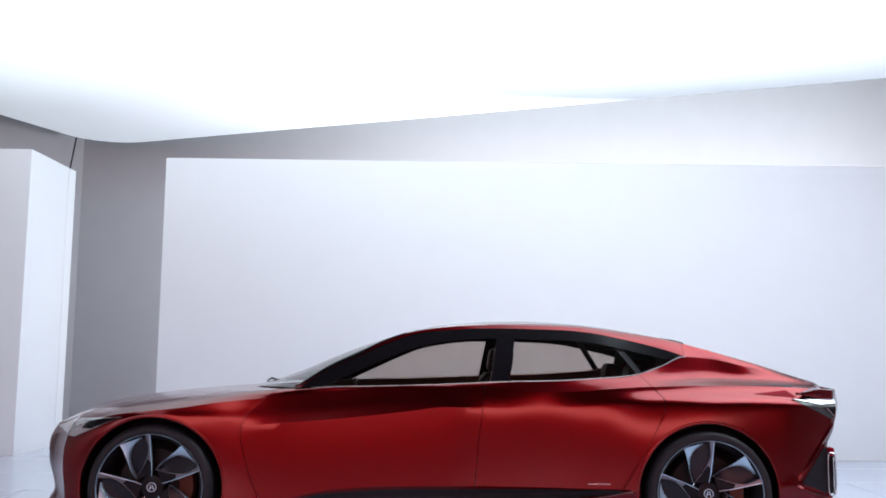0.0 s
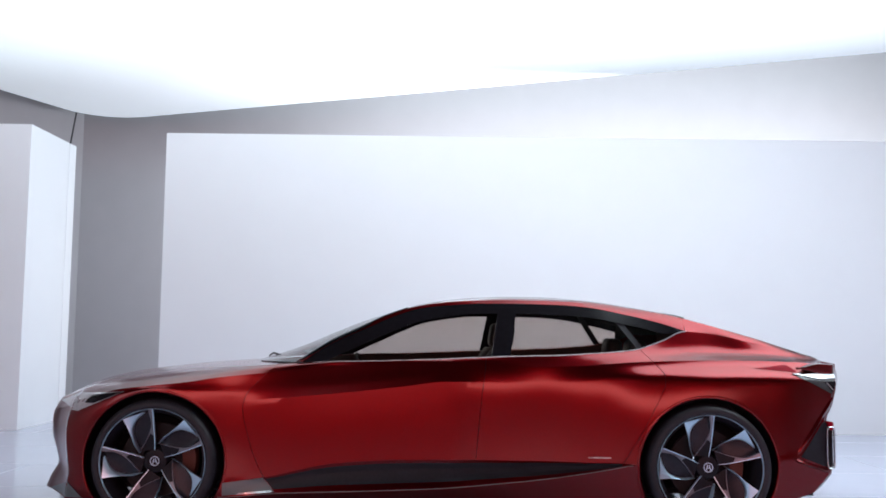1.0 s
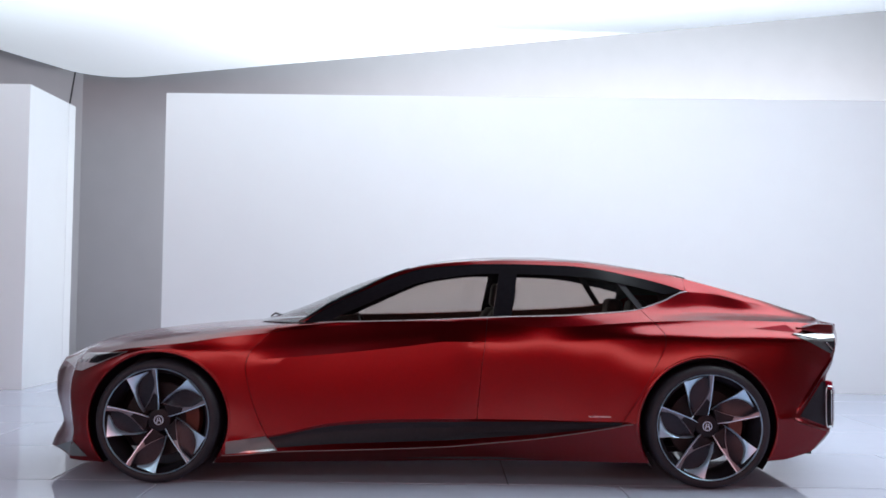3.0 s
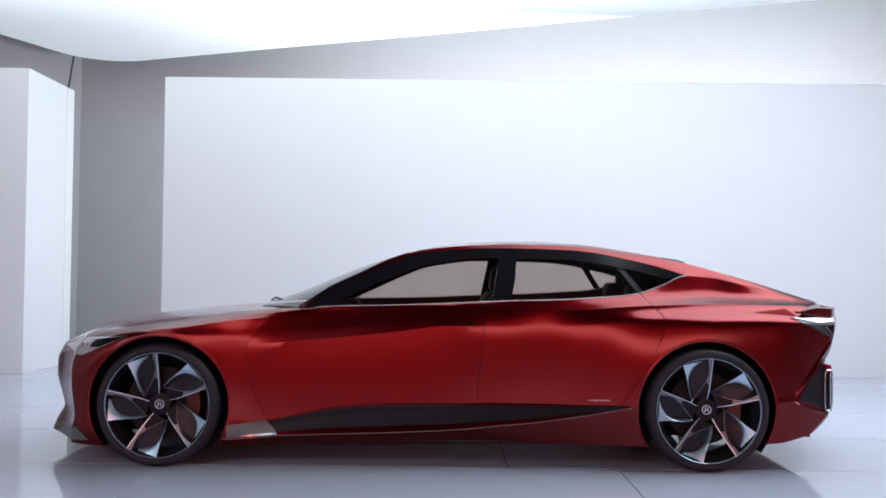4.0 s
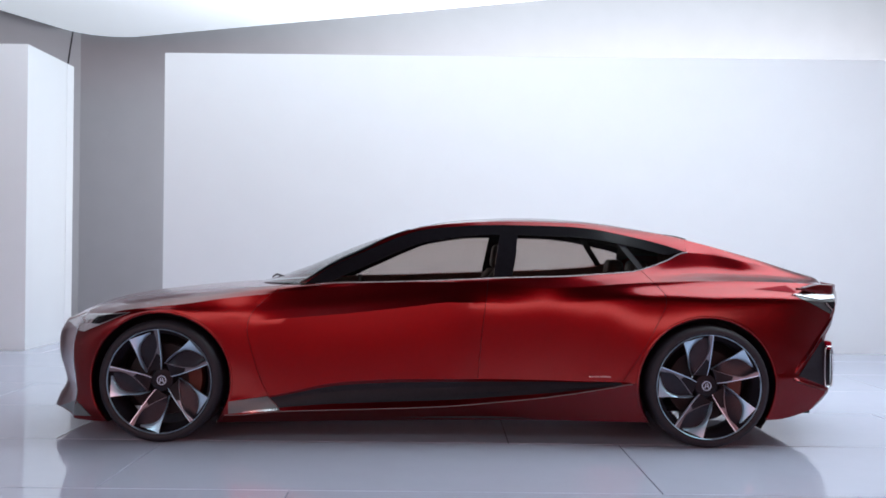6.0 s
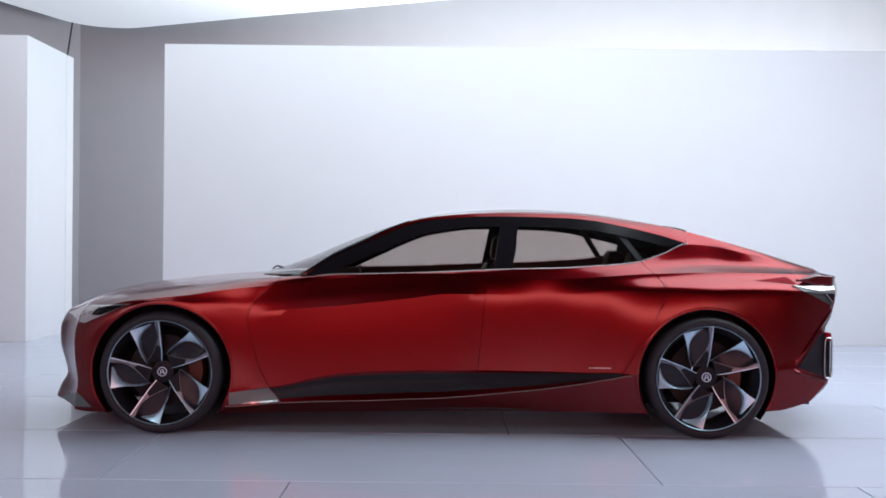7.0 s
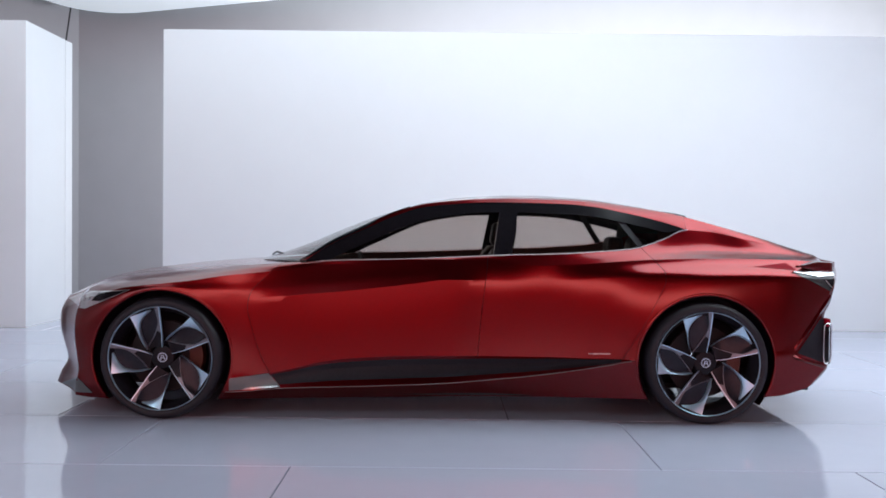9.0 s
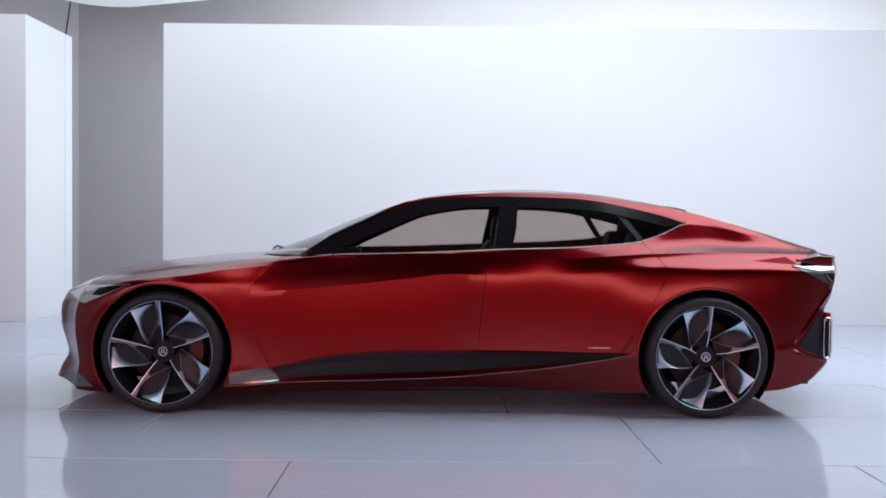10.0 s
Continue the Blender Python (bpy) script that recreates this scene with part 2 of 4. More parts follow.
# overhead soft box: a rounded rectangle, turned against the walls
SOFT_H, SOFT_CORNER, SOFT_ANGLE = 4.2, (-5.16, 14.05), -21.5


def soft_box():
    L, D, R = 17.0, 5.75, 0.75
    pts = []
    for cx, cy, a0 in ((R, -R, 90), (R, -D + R, 180), (L - R, -D + R, 270), (L - R, -R, 0)):
        for i in range(9):
            a = radians(a0 + 90 * i / 8)
            pts.append((cx + R * math.cos(a), cy + R * math.sin(a)))
    mid = (L * 0.5, -D * 0.5)
    root = tagged(new("overhead_softbox"), "huge white overhead softbox glowing above the car", "softbox")
    root.matrix_basis = pose(SOFT_CORNER[0], SOFT_CORNER[1], SOFT_H, 0, 0, SOFT_ANGLE)
    bm = bmesh.new()
    prism(bm, [(x - mid[0], y - mid[1]) for x, y in pts], 0.0, 0.02)
    part("diffuser", bm, SOFT_MAT, root, smooth=0, m=pose(mid[0], mid[1], 0))
    bm = bmesh.new()
    ring = lambda k, z: [(mid[0] + (x - mid[0]) * k, mid[1] + (y - mid[1]) * k, z) for x, y in pts]
    sheet(bm, [ring(1.0, 0.02), ring(1.002, 0.03), ring(1.002, 0.20), ring(0.99, 0.20)], close=True)
    part("frame", bm, BLACK_PLASTIC, root, smooth=30)


soft_box()

# ---- the car: long axis along x, nose towards -x, body half-widths w from the centre line ----
CAR_Y = 6.36
HUBS, HUB_Z, TYRE_R, ARCH_R = (-1.597, 1.514), 0.347, 0.347, 0.389

Z_SILL = hermite([(-2.5, .13), (-2.2, .125), (-1.99, .112), (-1.2, .103), (-.47, .112), (.38, .127), (1.14, .132), (1.93, .160), (2.04, .182), (2.2, .232), (2.5, .30)])
Z_CREASE = hermite([(-2.5, .20), (-1.9, .19), (-1.22, .150), (-.915, .174), (-.35, .195), (.016, .212), (.38, .246), (.55, .264), (.97, .329), (1.09, .352), (1.9, .36), (2.5, .40)])
Z_DOOR = hermite([(-2.5, .33), (-1.9, .30), (-1.22, .235), (-.98, .262), (-.59, .339), (-.23, .361), (.06, .365), (.78, .360), (1.09, .362), (1.9, .42), (2.5, .46)])
Z_FLANK = hermite([(-2.5, .47), (-2.1, .57), (-1.8, .70), (-1.6, .742), (-1.35, .715), (-1.13, .678), (-.93, .70), (-.6, .73), (-.27, .767), (.05, .807), (.25, .825), (.42, .815), (.6, .800), (.9, .790), (1.35, .795), (1.7, .79), (2.1, .78), (2.5, .74)])
Z_SHOULDER = hermite([(-2.5, .55), (-2.1, .655), (-1.8, .748), (-1.635, .768), (-1.44, .789), (-1.27, .815), (-.97, .847), (-.74, .876), (-.45, .902), (-.28, .911), (0, .922), (.2, .917), (.4, .901), (.57, .892), (.75, .898), (.95, .914), (1.2, .931), (1.74, .944), (2.04, .938), (2.5, .89)])
Z_SHELF = hermite([(-2.5, .59), (-2.1, .70), (-1.8, .773), (-1.4, .825), (-1.0, .872), (-.78, .892), (-.28, .9155), (0, .927), (.25, .934), (.4, .928), (.55, .922), (.72, .931), (.9, .946), (1.2, .976), (1.5, .986), (1.8, .984), (2.1, .962), (2.5, .905)])
Z_BELT = hermite([(-2.5, .625), (-2.3, .668), (-2.1, .728), (-1.8, .797), (-1.4, .847), (-1.0, .886), (-.78, .900), (-.6, .910), (-.28, .919), (.05, .933), (.39, .950), (.72, .961), (.89, .973), (1.05, .985), (1.155, .999), (1.22, 1.017), (1.32, 1.052), (1.46, 1.107), (1.6, 1.098), (1.9, 1.03), (2.1, .985), (2.3, .948), (2.5, .915)])
Z_DLO = hermite([(-.817, .901), (-.64, 1.013), (-.465, 1.095), (-.293, 1.173), (-.121, 1.230), (.051, 1.250), (.224, 1.262), (.397, 1.264), (.742, 1.258), (.915, 1.243), (1.089, 1.210), (1.262, 1.171), (1.436, 1.118), (1.46, 1.109)])
Z_RAIL = hermite([(-.842, .903), (-.65, 1.030), (-.474, 1.116), (-.3, 1.196), (-.12, 1.251), (.05, 1.277), (.24, 1.290), (.43, 1.297), (.8, 1.290), (1.17, 1.245), (1.36, 1.212), (1.55, 1.165), (1.73, 1.115), (1.92, 1.060), (2.1, 1.005), (2.3, .955), (2.5, .918)])
Z_TOP = hermite([(-.13, 1.262), (.055, 1.297), (.24, 1.314), (.43, 1.323), (.61, 1.324), (.8, 1.313), (.986, 1.296), (1.17, 1.269), (1.36, 1.236), (1.55, 1.194), (1.73, 1.147), (1.92, 1.092), (2.11, 1.022), (2.3, .967), (2.5, .922)])
Z_HOOD = hermite([(-2.5, .62), (-2.40, .64), (-2.33, .690), (-2.18, .762), (-1.99, .810), (-1.8, .836), (-1.62, .857), (-1.43, .873), (-1.25, .882), (-1.1, .886)])

W_SILL = hermite([(-2.5, 1.0), (-2.0, 1.0), (-1.2, .945), (-.9, .915), (0, .898), (.7, .925), (1.1, .970), (1.5, 1.01), (1.9, .995), (2.5, .93)])
W_CREASE = hermite([(-2.5, 1.02), (-2.0, 1.03), (-1.2, .985), (0, .985), (.9, .992), (1.15, 1.012), (1.5, 1.043), (1.9, 1.020), (2.1, 1.004), (2.5, .95)])
W_DOOR = hermite([(-2.5, 1.0), (-2.0, 1.04), (-1.2, .985), (-.6, .950), (0, .942), (.6, .952), (1.09, 1.0), (1.9, 1.045), (2.5, .99)])
W_FLANK = hermite([(-2.5, .97), (-2.0, 1.03), (-1.6, 1.052), (-1.13, .977), (-.6, .9385), (0, .9325), (.5, .954), (.9, .980), (1.2, 1.024), (1.5, 1.052), (1.9, 1.04), (2.5, .95)])
W_SHOULDER = hermite([(-2.5, .945), (-2.0, .99), (-1.8, 1.022), (-1.6, 1.046), (-1.4, 1.011), (-1.27, .983), (-1.13, .958), (-.93, .915), (-.74, .880), (-.6, .867), (-.25, .864), (0, .869), (.3, .884), (.6, .902), (.9, .908), (1.2, .900), (1.55, .894), (2.0, .888), (2.5, .86)])
W_SHELF = hermite([(-2.5, .91), (-2.0, .92), (-1.6, .945), (-1.27, .912), (-1.1, .893), (-.8, .868), (-.6, .862), (0, .861), (.3, .868), (.6, .877), (.9, .872), (1.2, .836), (1.5, .80), (1.8, .78), (2.1, .76), (2.5, .70)])
W_BELT = hermite([(-2.5, .84), (-2.0, .82), (-1.6, .82), (-1.1, .842), (-.6, .856), (0, .855), (.6, .853), (1.0, .832), (1.3, .768), (1.46, .722), (1.6, .712), (1.8, .732), (2.1, .735), (2.3, .70), (2.5, .64)])
W_DLO = hermite([(-.817, .845), (-.64, .80), (-.465, .76), (-.293, .715), (-.121, .675), (.05, .65), (.4, .632), (.74, .635), (.95, .645), (1.09, .658), (1.262, .680), (1.436, .716), (1.46, .719)])
W_RAIL = hermite([(-.842, .84), (-.65, .775), (-.474, .725), (-.3, .675), (-.12, .635), (.05, .605), (.43, .577), (.8, .572), (1.17, .590), (1.36, .622), (1.55, .655), (1.73, .682), (1.92, .698), (2.1, .690), (2.3, .660), (2.5, .60)])

NOSE_X = hermite([(.10, -2.48), (.19, -2.435), (.28, -2.385), (.35, -2.405), (.47, -2.445), (.54, -2.45), (.655, -2.42), (.9, -2.32)])
TAIL_X = hermite([(.12, 2.22), (.19, 2.31), (.25, 2.41), (.31, 2.50), (.345, 2.50), (.37, 2.465), (.55, 2.465), (.61, 2.45), (.70, 2.525), (.75, 2.55), (.80, 2.575), (.86, 2.58), (.92, 2.55), (1.3, 2.49)])
FRONT_0, REAR_0 = -1.90, 1.90


# towards the ends the flank runs in gently, breaks at a corner edge and turns across
PLAN_F = hermite([(0, 1), (.05, .9994), (.1, .998), (.2, .990), (.3, .974), (.37, .956), (.40, .918), (.70, .655), (.87, .52), (.95, .35), (1, 0)])
PLAN_R = hermite([(0, 1), (.05, .9996), (.1, .9985), (.2, .994), (.32, .987), (.45, .976), (.545, .966), (.575, .928), (.70, .725), (.84, .51), (.95, .30), (1, 0)])


def plan(x, z):
    """How the body's width falls off towards nose and tail."""
    if x < FRONT_0:
        t = min(1.0, (FRONT_0 - x) / (FRONT_0 - NOSE_X(z)))
        return PLAN_F(t)
    if x > REAR_0:
        t = min(1.0, (x - REAR_0) / (TAIL_X(z) - REAR_0))
        return PLAN_R(t)
    return 1.0


def spread(q, z, lo=None, hi=None):
    """Plan position for a running number q, which stretches to nose and tail at the height z."""
    if q < FRONT_0:
        return FRONT_0 + (NOSE_X(z) - FRONT_0) * math.sin(min(1.0, (FRONT_0 - q) / 0.6) * math.pi / 2)
    if q > REAR_0:
        return REAR_0 + (TAIL_X(z) - REAR_0) * math.sin(min(1.0, (q - REAR_0) / 0.6) * math.pi / 2)
    return q


def curve3(p, n):
    """A smooth curve through the points p by chord length, n steps a span."""
    p = [np.array(a, float) for a in p]
    h = [max(1e-6, float(np.linalg.norm(b - a))) for a, b in zip(p, p[1:])]
    d = [(b - a) / k for a, b, k in zip(p, p[1:], h)]
    m = [d[0]] + [(d[i - 1] * h[i] + d[i] * h[i - 1]) / (h[i] + h[i - 1]) for i in range(1, len(d))] + [d[-1]]
    out = []
    for i in range(len(h)):
        for k in range(n):
            t = k / n
            out.append(p[i] * (1 + 2 * t) * (1 - t) ** 2 + m[i] * h[i] * t * (1 - t) ** 2 + p[i + 1] * t * t * (3 - 2 * t) + m[i + 1] * h[i] * t * t * (t - 1))
    return out + [p[-1]]


# rows of the flank, bottom to top: sill, crease, recess, door, flank, shoulder, shelf, belt
N_SILL, N_REC, N_DOOR, N_TOP = 4, 6, 6, 4


SECTIONS = {}


def section(x):
    """(w, z) points of the flank at x, from the sill up to the belt line, without the plan's fall-off."""
    i = math.floor(x / 0.005)
    for k in (i, i + 1):
        if k not in SECTIONS:
            SECTIONS[k] = np.array(true_section(k * 0.005))
    t = x / 0.005 - i
    return SECTIONS[i] * (1 - t) + SECTIONS[i + 1] * t


def ease(t):
    t = min(1.0, max(0.0, t))
    return t * t * (3 - 2 * t)


# the rear flank, station by station from the shoulder down: heights between shoulder (1) and door foot (0),
# and the tilt in degrees at the top and the bottom of each span
STATIONS = (
    (0.00, (.970, .934, .898, .862, .826, .790, .62, .42, .21), (34, 34, 34, 34, 34, 34, 34, 34, 34, 34, 34, 34, 1.5, 1.5, 1, 1, .6, .6, .4, .4)),
    (0.30, (.975, .943, .910, .873, .835, .795, .60, .40, .20), (27, 25, 25, 22, 22, 18, 18, 14, 14, 11, 11, 7, 5, 0, 0, -.3, -.3, -.5, -.5, -.5)),
    (0.60, (.980, .957, .932, .902, .865, .825, .65, .45, .24), (12, 11, 11, 10, 10, 9, 9, 8, 8, 7, 7, 5, 4, 0, 0, -.5, -.5, -1, -1, -1)),
    (0.90, (.980, .957, .930, .897, .866, .835, .66, .47, .27), (30, 29, 29, 29, 29, 28, 28, 24, 24, 17, 16, 9, 7, 2, 2, 0, 0, -.5, -.5, -.5)),
    (1.20, (.972, .949, .911, .879, .851, .823, .66, .49, .28), (34, 38, 40, 48, 50, 52, 52, 50, 46, 36, 30, 18, 14, 8, 8, 3, 3, 0, 0, 0)),
    (1.55, (.976, .948, .902, .855, .824, .790, .62, .44, .24), (40, 44, 46, 52, 54, 56, 56, 54, 48, 38, 30, 16, 12, 5, 5, 2, 2, 0, 0, 0)),
    (2.00, (.974, .944, .898, .848, .815, .778, .59, .41, .19), (40, 44, 46, 50, 52, 54, 52, 50, 44, 34, 26, 14, 8, 3, 3, 1, 1, 0, 0, 0)),
    (2.50, (.974, .944, .898, .848, .815, .778, .59, .41, .19), (30, 34, 36, 40, 42, 44, 42, 40, 34, 24, 18, 10, 6, 3, 3, 1, 1, 0, 0, 0)),
)


def rear_flank(x, shoulder, foot_z):
    """(w, z) from the door foot up to the shoulder, from the tilts of the stations on both sides of x."""
    k = max(0, min(len(STATIONS) - 2, sum(x > st[0] for st in STATIONS) - 1))
    (xa, ha, ta), (xb, hb, tb) = STATIONS[k], STATIONS[k + 1]
    t = ease((x - xa) / (xb - xa))
    cuts = [1.0] + [p * (1 - t) + q * t for p, q in zip(ha, hb)] + [0.0]
    tilt = [p * (1 - t) + q * t for p, q in zip(ta, tb)]
    drop = shoulder[1] - foot_z
    w, out = shoulder[0], [np.array(shoulder)]
    for n in range(len(cuts) - 1):
        for m in range(3):
            a = tilt[2 * n] + (tilt[2 * n + 1] - tilt[2 * n]) * (m + 0.5) / 3
            w += math.tan(radians(a)) * (cuts[n] - cuts[n + 1]) * drop / 3
            out.append(np.array((w, foot_z + drop * (cuts[n] + (cuts[n + 1] - cuts[n]) * (m + 1) / 3))))
    return out[::-1]


def true_section(x):
    sill, crease, door = (W_SILL(x), Z_SILL(x)), (W_CREASE(x), Z_CREASE(x)), (W_DOOR(x), Z_DOOR(x))
    flank, shoulder, shelf, belt = (W_FLANK(x), Z_FLANK(x)), (W_SHOULDER(x), Z_SHOULDER(x)), (W_SHELF(x), Z_SHELF(x)), (W_BELT(x), Z_BELT(x))
    side = []
    aft = ease((x + 0.12) / 0.24)
    if aft < 1:
        rnd = min(1.0, max(0.0, (-1.0 - x) / 0.25))
        mid = (0.5 * (door[0] + flank[0]) + 0.002 + 0.006 * ease((-1.0 - x) / 0.25), 0.5 * (door[1] + flank[1]))
        low, high = (tuple(f + (s - f) * k for f, s in zip(flank, shoulder)) for k in (1 / 3, 2 / 3))
        low = (low[0] + 0.002, low[1])
        soft, hard = curve3([door, mid, flank, low, high, shoulder], N_DOOR), curve3([door, mid, flank], N_DOOR)[:-1] + curve3([flank, low, high, shoulder], N_DOOR)
        side = [a * rnd + b * (1 - rnd) for a, b in zip(soft, hard)]
    if aft > 0:
        rear = rear_flank(x, shoulder, door[1])
        side = [a * (1 - aft) + b * aft for a, b in zip(side, rear)] if side else rear
    door = tuple(side[0])
    deep = max(0.0, 1 - abs(x - 0.0) / 1.12) ** 0.5 * 0.03
    rec = (min(crease[0], door[0]) - deep + 0.005, 0.36 * crease[1] + 0.64 * door[1])
    pts = curve3([sill, crease], N_SILL)[:-1]
    pts += curve3([crease, rec, door], N_REC // 2)[:-1]
    pts += side[:-1]
    fore = ease((-0.4 - x) / 0.4)
    even = (0.5 * (shoulder[0] + belt[0]) + 0.004, 0.5 * (shoulder[1] + belt[1]) + 0.005)
    shelf = tuple(p * (1 - fore) + q * fore for p, q in zip(shelf, even))
    pts += curve3([shoulder, shelf, belt], N_TOP)
    return pts


ROW_CREASE, ROW_DOOR = N_SILL, N_SILL + N_REC
ROW_SHOULDER = ROW_DOOR + 5 * N_DOOR
ROW_SHELF, ROW_BELT = ROW_SHOULDER + N_TOP, ROW_SHOULDER + 2 * N_TOP

# shut lines: place along the car by height
GAP_A = hermite([(.17, -.91), (.255, -.985), (.517, -1.09), (.648, -1.117), (.72, -1.10), (.813, -1.02), (.90, -.93)])
GAP_B = hermite([(.20, .20), (.36, .209), (.43, .215), (.66, .235), (.83, .256), (.95, .268)])
GAP_C = hermite([(.30, 1.00), (.40, 1.063), (.615, 1.183), (.745, 1.249), (.818, 1.280), (.860, 1.278), (.901, 1.252), (.98, 1.188), (1.02, 1.156)])
KNOT_Q = (FRONT_0 + 0.25, -1.05, .235, 1.20, REAR_0 - 0.12)


def warp(q, z):
    """Columns of the flank bend so as to follow the shut lines."""
    if q <= KNOT_Q[0] or q >= KNOT_Q[-1]:
        return spread(q, z)
    to = (KNOT_Q[0], GAP_A(z), GAP_B(z), GAP_C(z), KNOT_Q[-1])
    return float(np.interp(q, KNOT_Q, to))


def flank_point(q, row):
    """A point (x, w, z) of the flank for a column q and a row number."""
    x = q
    for _ in range(4):
        w, z = section(min(max(x, -2.5), 2.5))[row]
        x = warp(q, z)
    return x, w * plan(x, z), z


def flank_w(x, z):
    """Half-width of the flank at (x, z)."""
    s = section(min(max(x, -2.5), 2.5))
    return float(np.interp(z, s[:, 1], s[:, 0])) * plan(x, z)


Q0, Q1 = FRONT_0 - 0.6, REAR_0 + 0.6
COLS = sorted(set([round(v, 4) for v in np.concatenate([np.linspace(Q0, FRONT_0, 30), np.linspace(FRONT_0, -1.2, 40), np.linspace(-1.2, 1.15, 66), np.linspace(1.15, REAR_0, 44), np.linspace(REAR_0, Q1, 30)])] + [-1.05, .235, 1.20, -2.24, 2.02]))
GRID = [[flank_point(q, r) for r in range(ROW_BELT + 1)] for q in COLS]


def arch_snap():
    """Bring the points next to each wheel arch on to its rim; give back which cells stay."""
    for cx in HUBS:
        for i, col in enumerate(GRID):
            for r, (x, w, z) in enumerate(col):
                d = math.hypot(x - cx, z - HUB_Z)
                if abs(d - ARCH_R) < 0.008 and r < ROW_SHOULDER:
                    k = ARCH_R / d
                    nx, nz = cx + (x - cx) * k, HUB_Z + (z - HUB_Z) * k
                    col[r] = (nx, flank_w(nx, nz), nz)
    keep = set()
    for i in range(len(GRID) - 1):
        for r in range(ROW_BELT):
            four = (GRID[i][r], GRID[i + 1][r], GRID[i + 1][r + 1], GRID[i][r + 1])
            if all(max(math.hypot(p[0] - cx, p[2] - HUB_Z) for p in four) > ARCH_R + 1e-4 for cx in HUBS):
                keep.add((i, r))
    for i, r in keep:
        for a, b in ((i, r), (i + 1, r), (i + 1, r + 1), (i, r + 1)):
            for cx in HUBS:
                x, w, z = GRID[a][b]
                d = math.hypot(x - cx, z - HUB_Z)
                if d < ARCH_R - 1e-6:
                    nx, nz = cx + (x - cx) * ARCH_R / d, HUB_Z + (z - HUB_Z) * ARCH_R / d
                    GRID[a][b] = (nx, flank_w(nx, nz), nz)
    return keep


CELLS = arch_snap()


def panel(i0, i1, r0, r1, side, inset=0.0016, push=0.0):
    """A piece of the flank between columns and rows; its ends are drawn back from the shut lines."""
    bm = bmesh.new()
    made = {}

    def vert(i, r):
        if (i, r) not in made:
            x, w, z = GRID[i][r]
            if 0 < i < len(COLS) - 1:
                if COLS[i] in (-1.05, .235, 1.20) and r >= ROW_DOOR:
                    x += inset if i == i0 else -inset if i == i1 else 0.0
            made[i, r] = bm.verts.new((x, side * max(0.0, w - push), z))
        return made[i, r]
    for i in range(i0, i1):
        for r in range(r0, r1):
            if (i, r) in CELLS:
                bm.faces.new((vert(i, r), vert(i + 1, r), vert(i + 1, r + 1), vert(i, r + 1)))
    bmesh.ops.remove_doubles(bm, verts=bm.verts, dist=0.0004)
    return bm


def thick(ob, t=0.012):
    s = ob.modifiers.new("thickness", "SOLIDIFY")
    s.thickness, s.offset = t, -1.0
    return ob


def outward(ob, centre=(0, 0, 0.45)):
    """Turn faces to look away from the middle of the car."""
    me = ob.data
    bm = bmesh.new()
    bm.from_mesh(me)
    bm.normal_update()
    tot = sum((f.calc_center_median() - Vector(centre)).dot(f.normal) * f.calc_area() for f in bm.faces)
    if tot < 0:
        bmesh.ops.reverse_faces(bm, faces=bm.faces)
    bm.to_mesh(me)
    bm.free()
    return ob


car = tagged(new("car"), "low red metallic four-door fastback concept car on a white floor", "car")
car.matrix_basis = pose(0, CAR_Y, 0)
ci = {q: COLS.index(q) for q in (-1.05, .235, 1.20, -2.24, 2.02)}
LAST = len(COLS) - 1


def skin(name, bm, mat, label="", t=0.012, parent=None, sharp=24.0):
    return thick(outward(part(name, bm, mat, parent or car, label, smooth=sharp)), t)


DOORS = {}
for side in (-1, 1):
    skin("front_bumper", panel(0, ci[-2.24], 0, ROW_SHOULDER, side), PAINT, "red wrap-round front bumper")
    skin("front_wing", panel(ci[-2.24], ci[-1.05], 0, ROW_BELT, side), PAINT, "red front wing flared over the wheel", sharp=22.0)
    skin("nose_panel", panel(0, ci[-2.24], ROW_SHOULDER, ROW_BELT, side), PAINT)
    DOORS[side, 0] = skin("front_door", panel(ci[-1.05], ci[.235], ROW_DOOR, ROW_BELT, side), PAINT, "red metallic front door with a sharp flank crease", sharp=12.0)
    DOORS[side, 1] = skin("rear_door", panel(ci[.235], ci[1.20], ROW_DOOR, ROW_BELT, side), PAINT, "red metallic rear door", sharp=12.0)
    skin("side_sill", panel(ci[-1.05], ci[1.20], 0, ROW_CREASE, side, inset=0), PAINT, "red side sill below the doors")
    skin("skirt_recess", panel(ci[-1.05], ci[1.20], ROW_CREASE, ROW_CREASE + 1, side, inset=0), PAINT, "red hollow above the sill")
    # shade of the red hollow, put in as a black band
    skin("skirt_shade", panel(ci[-1.05], ci[1.20], ROW_CREASE + 1, ROW_DOOR - 1, side, inset=0), BLACK_PLASTIC, "black band standing for the shade in the hollow under the doors")
    skin("door_foot", panel(ci[-1.05], ci[1.20], ROW_DOOR - 1, ROW_DOOR, side, inset=0), PAINT, "red edge turned in below the doors", sharp=60.0)
    skin("rear_quarter", panel(ci[1.20], ci[2.02], 0, ROW_BELT, side), PAINT, "red rear quarter with a broad haunch", sharp=12.0)
    skin("rear_bumper", panel(ci[2.02], LAST, 0, ROW_SHOULDER, side), PAINT, "red wrap-round rear bumper")
    skin("tail_panel", panel(ci[2.02], LAST, ROW_SHOULDER, ROW_BELT, side), PAINT)
    # dark inner shell behind the gaps, added to stop light leaking through
    skin("inner_shell", panel(ci[-2.24], ci[2.02], 0, ROW_SHELF, side, push=0.035), BLACK_PLASTIC, "black shell added behind the panel gaps to block light", t=0.004)


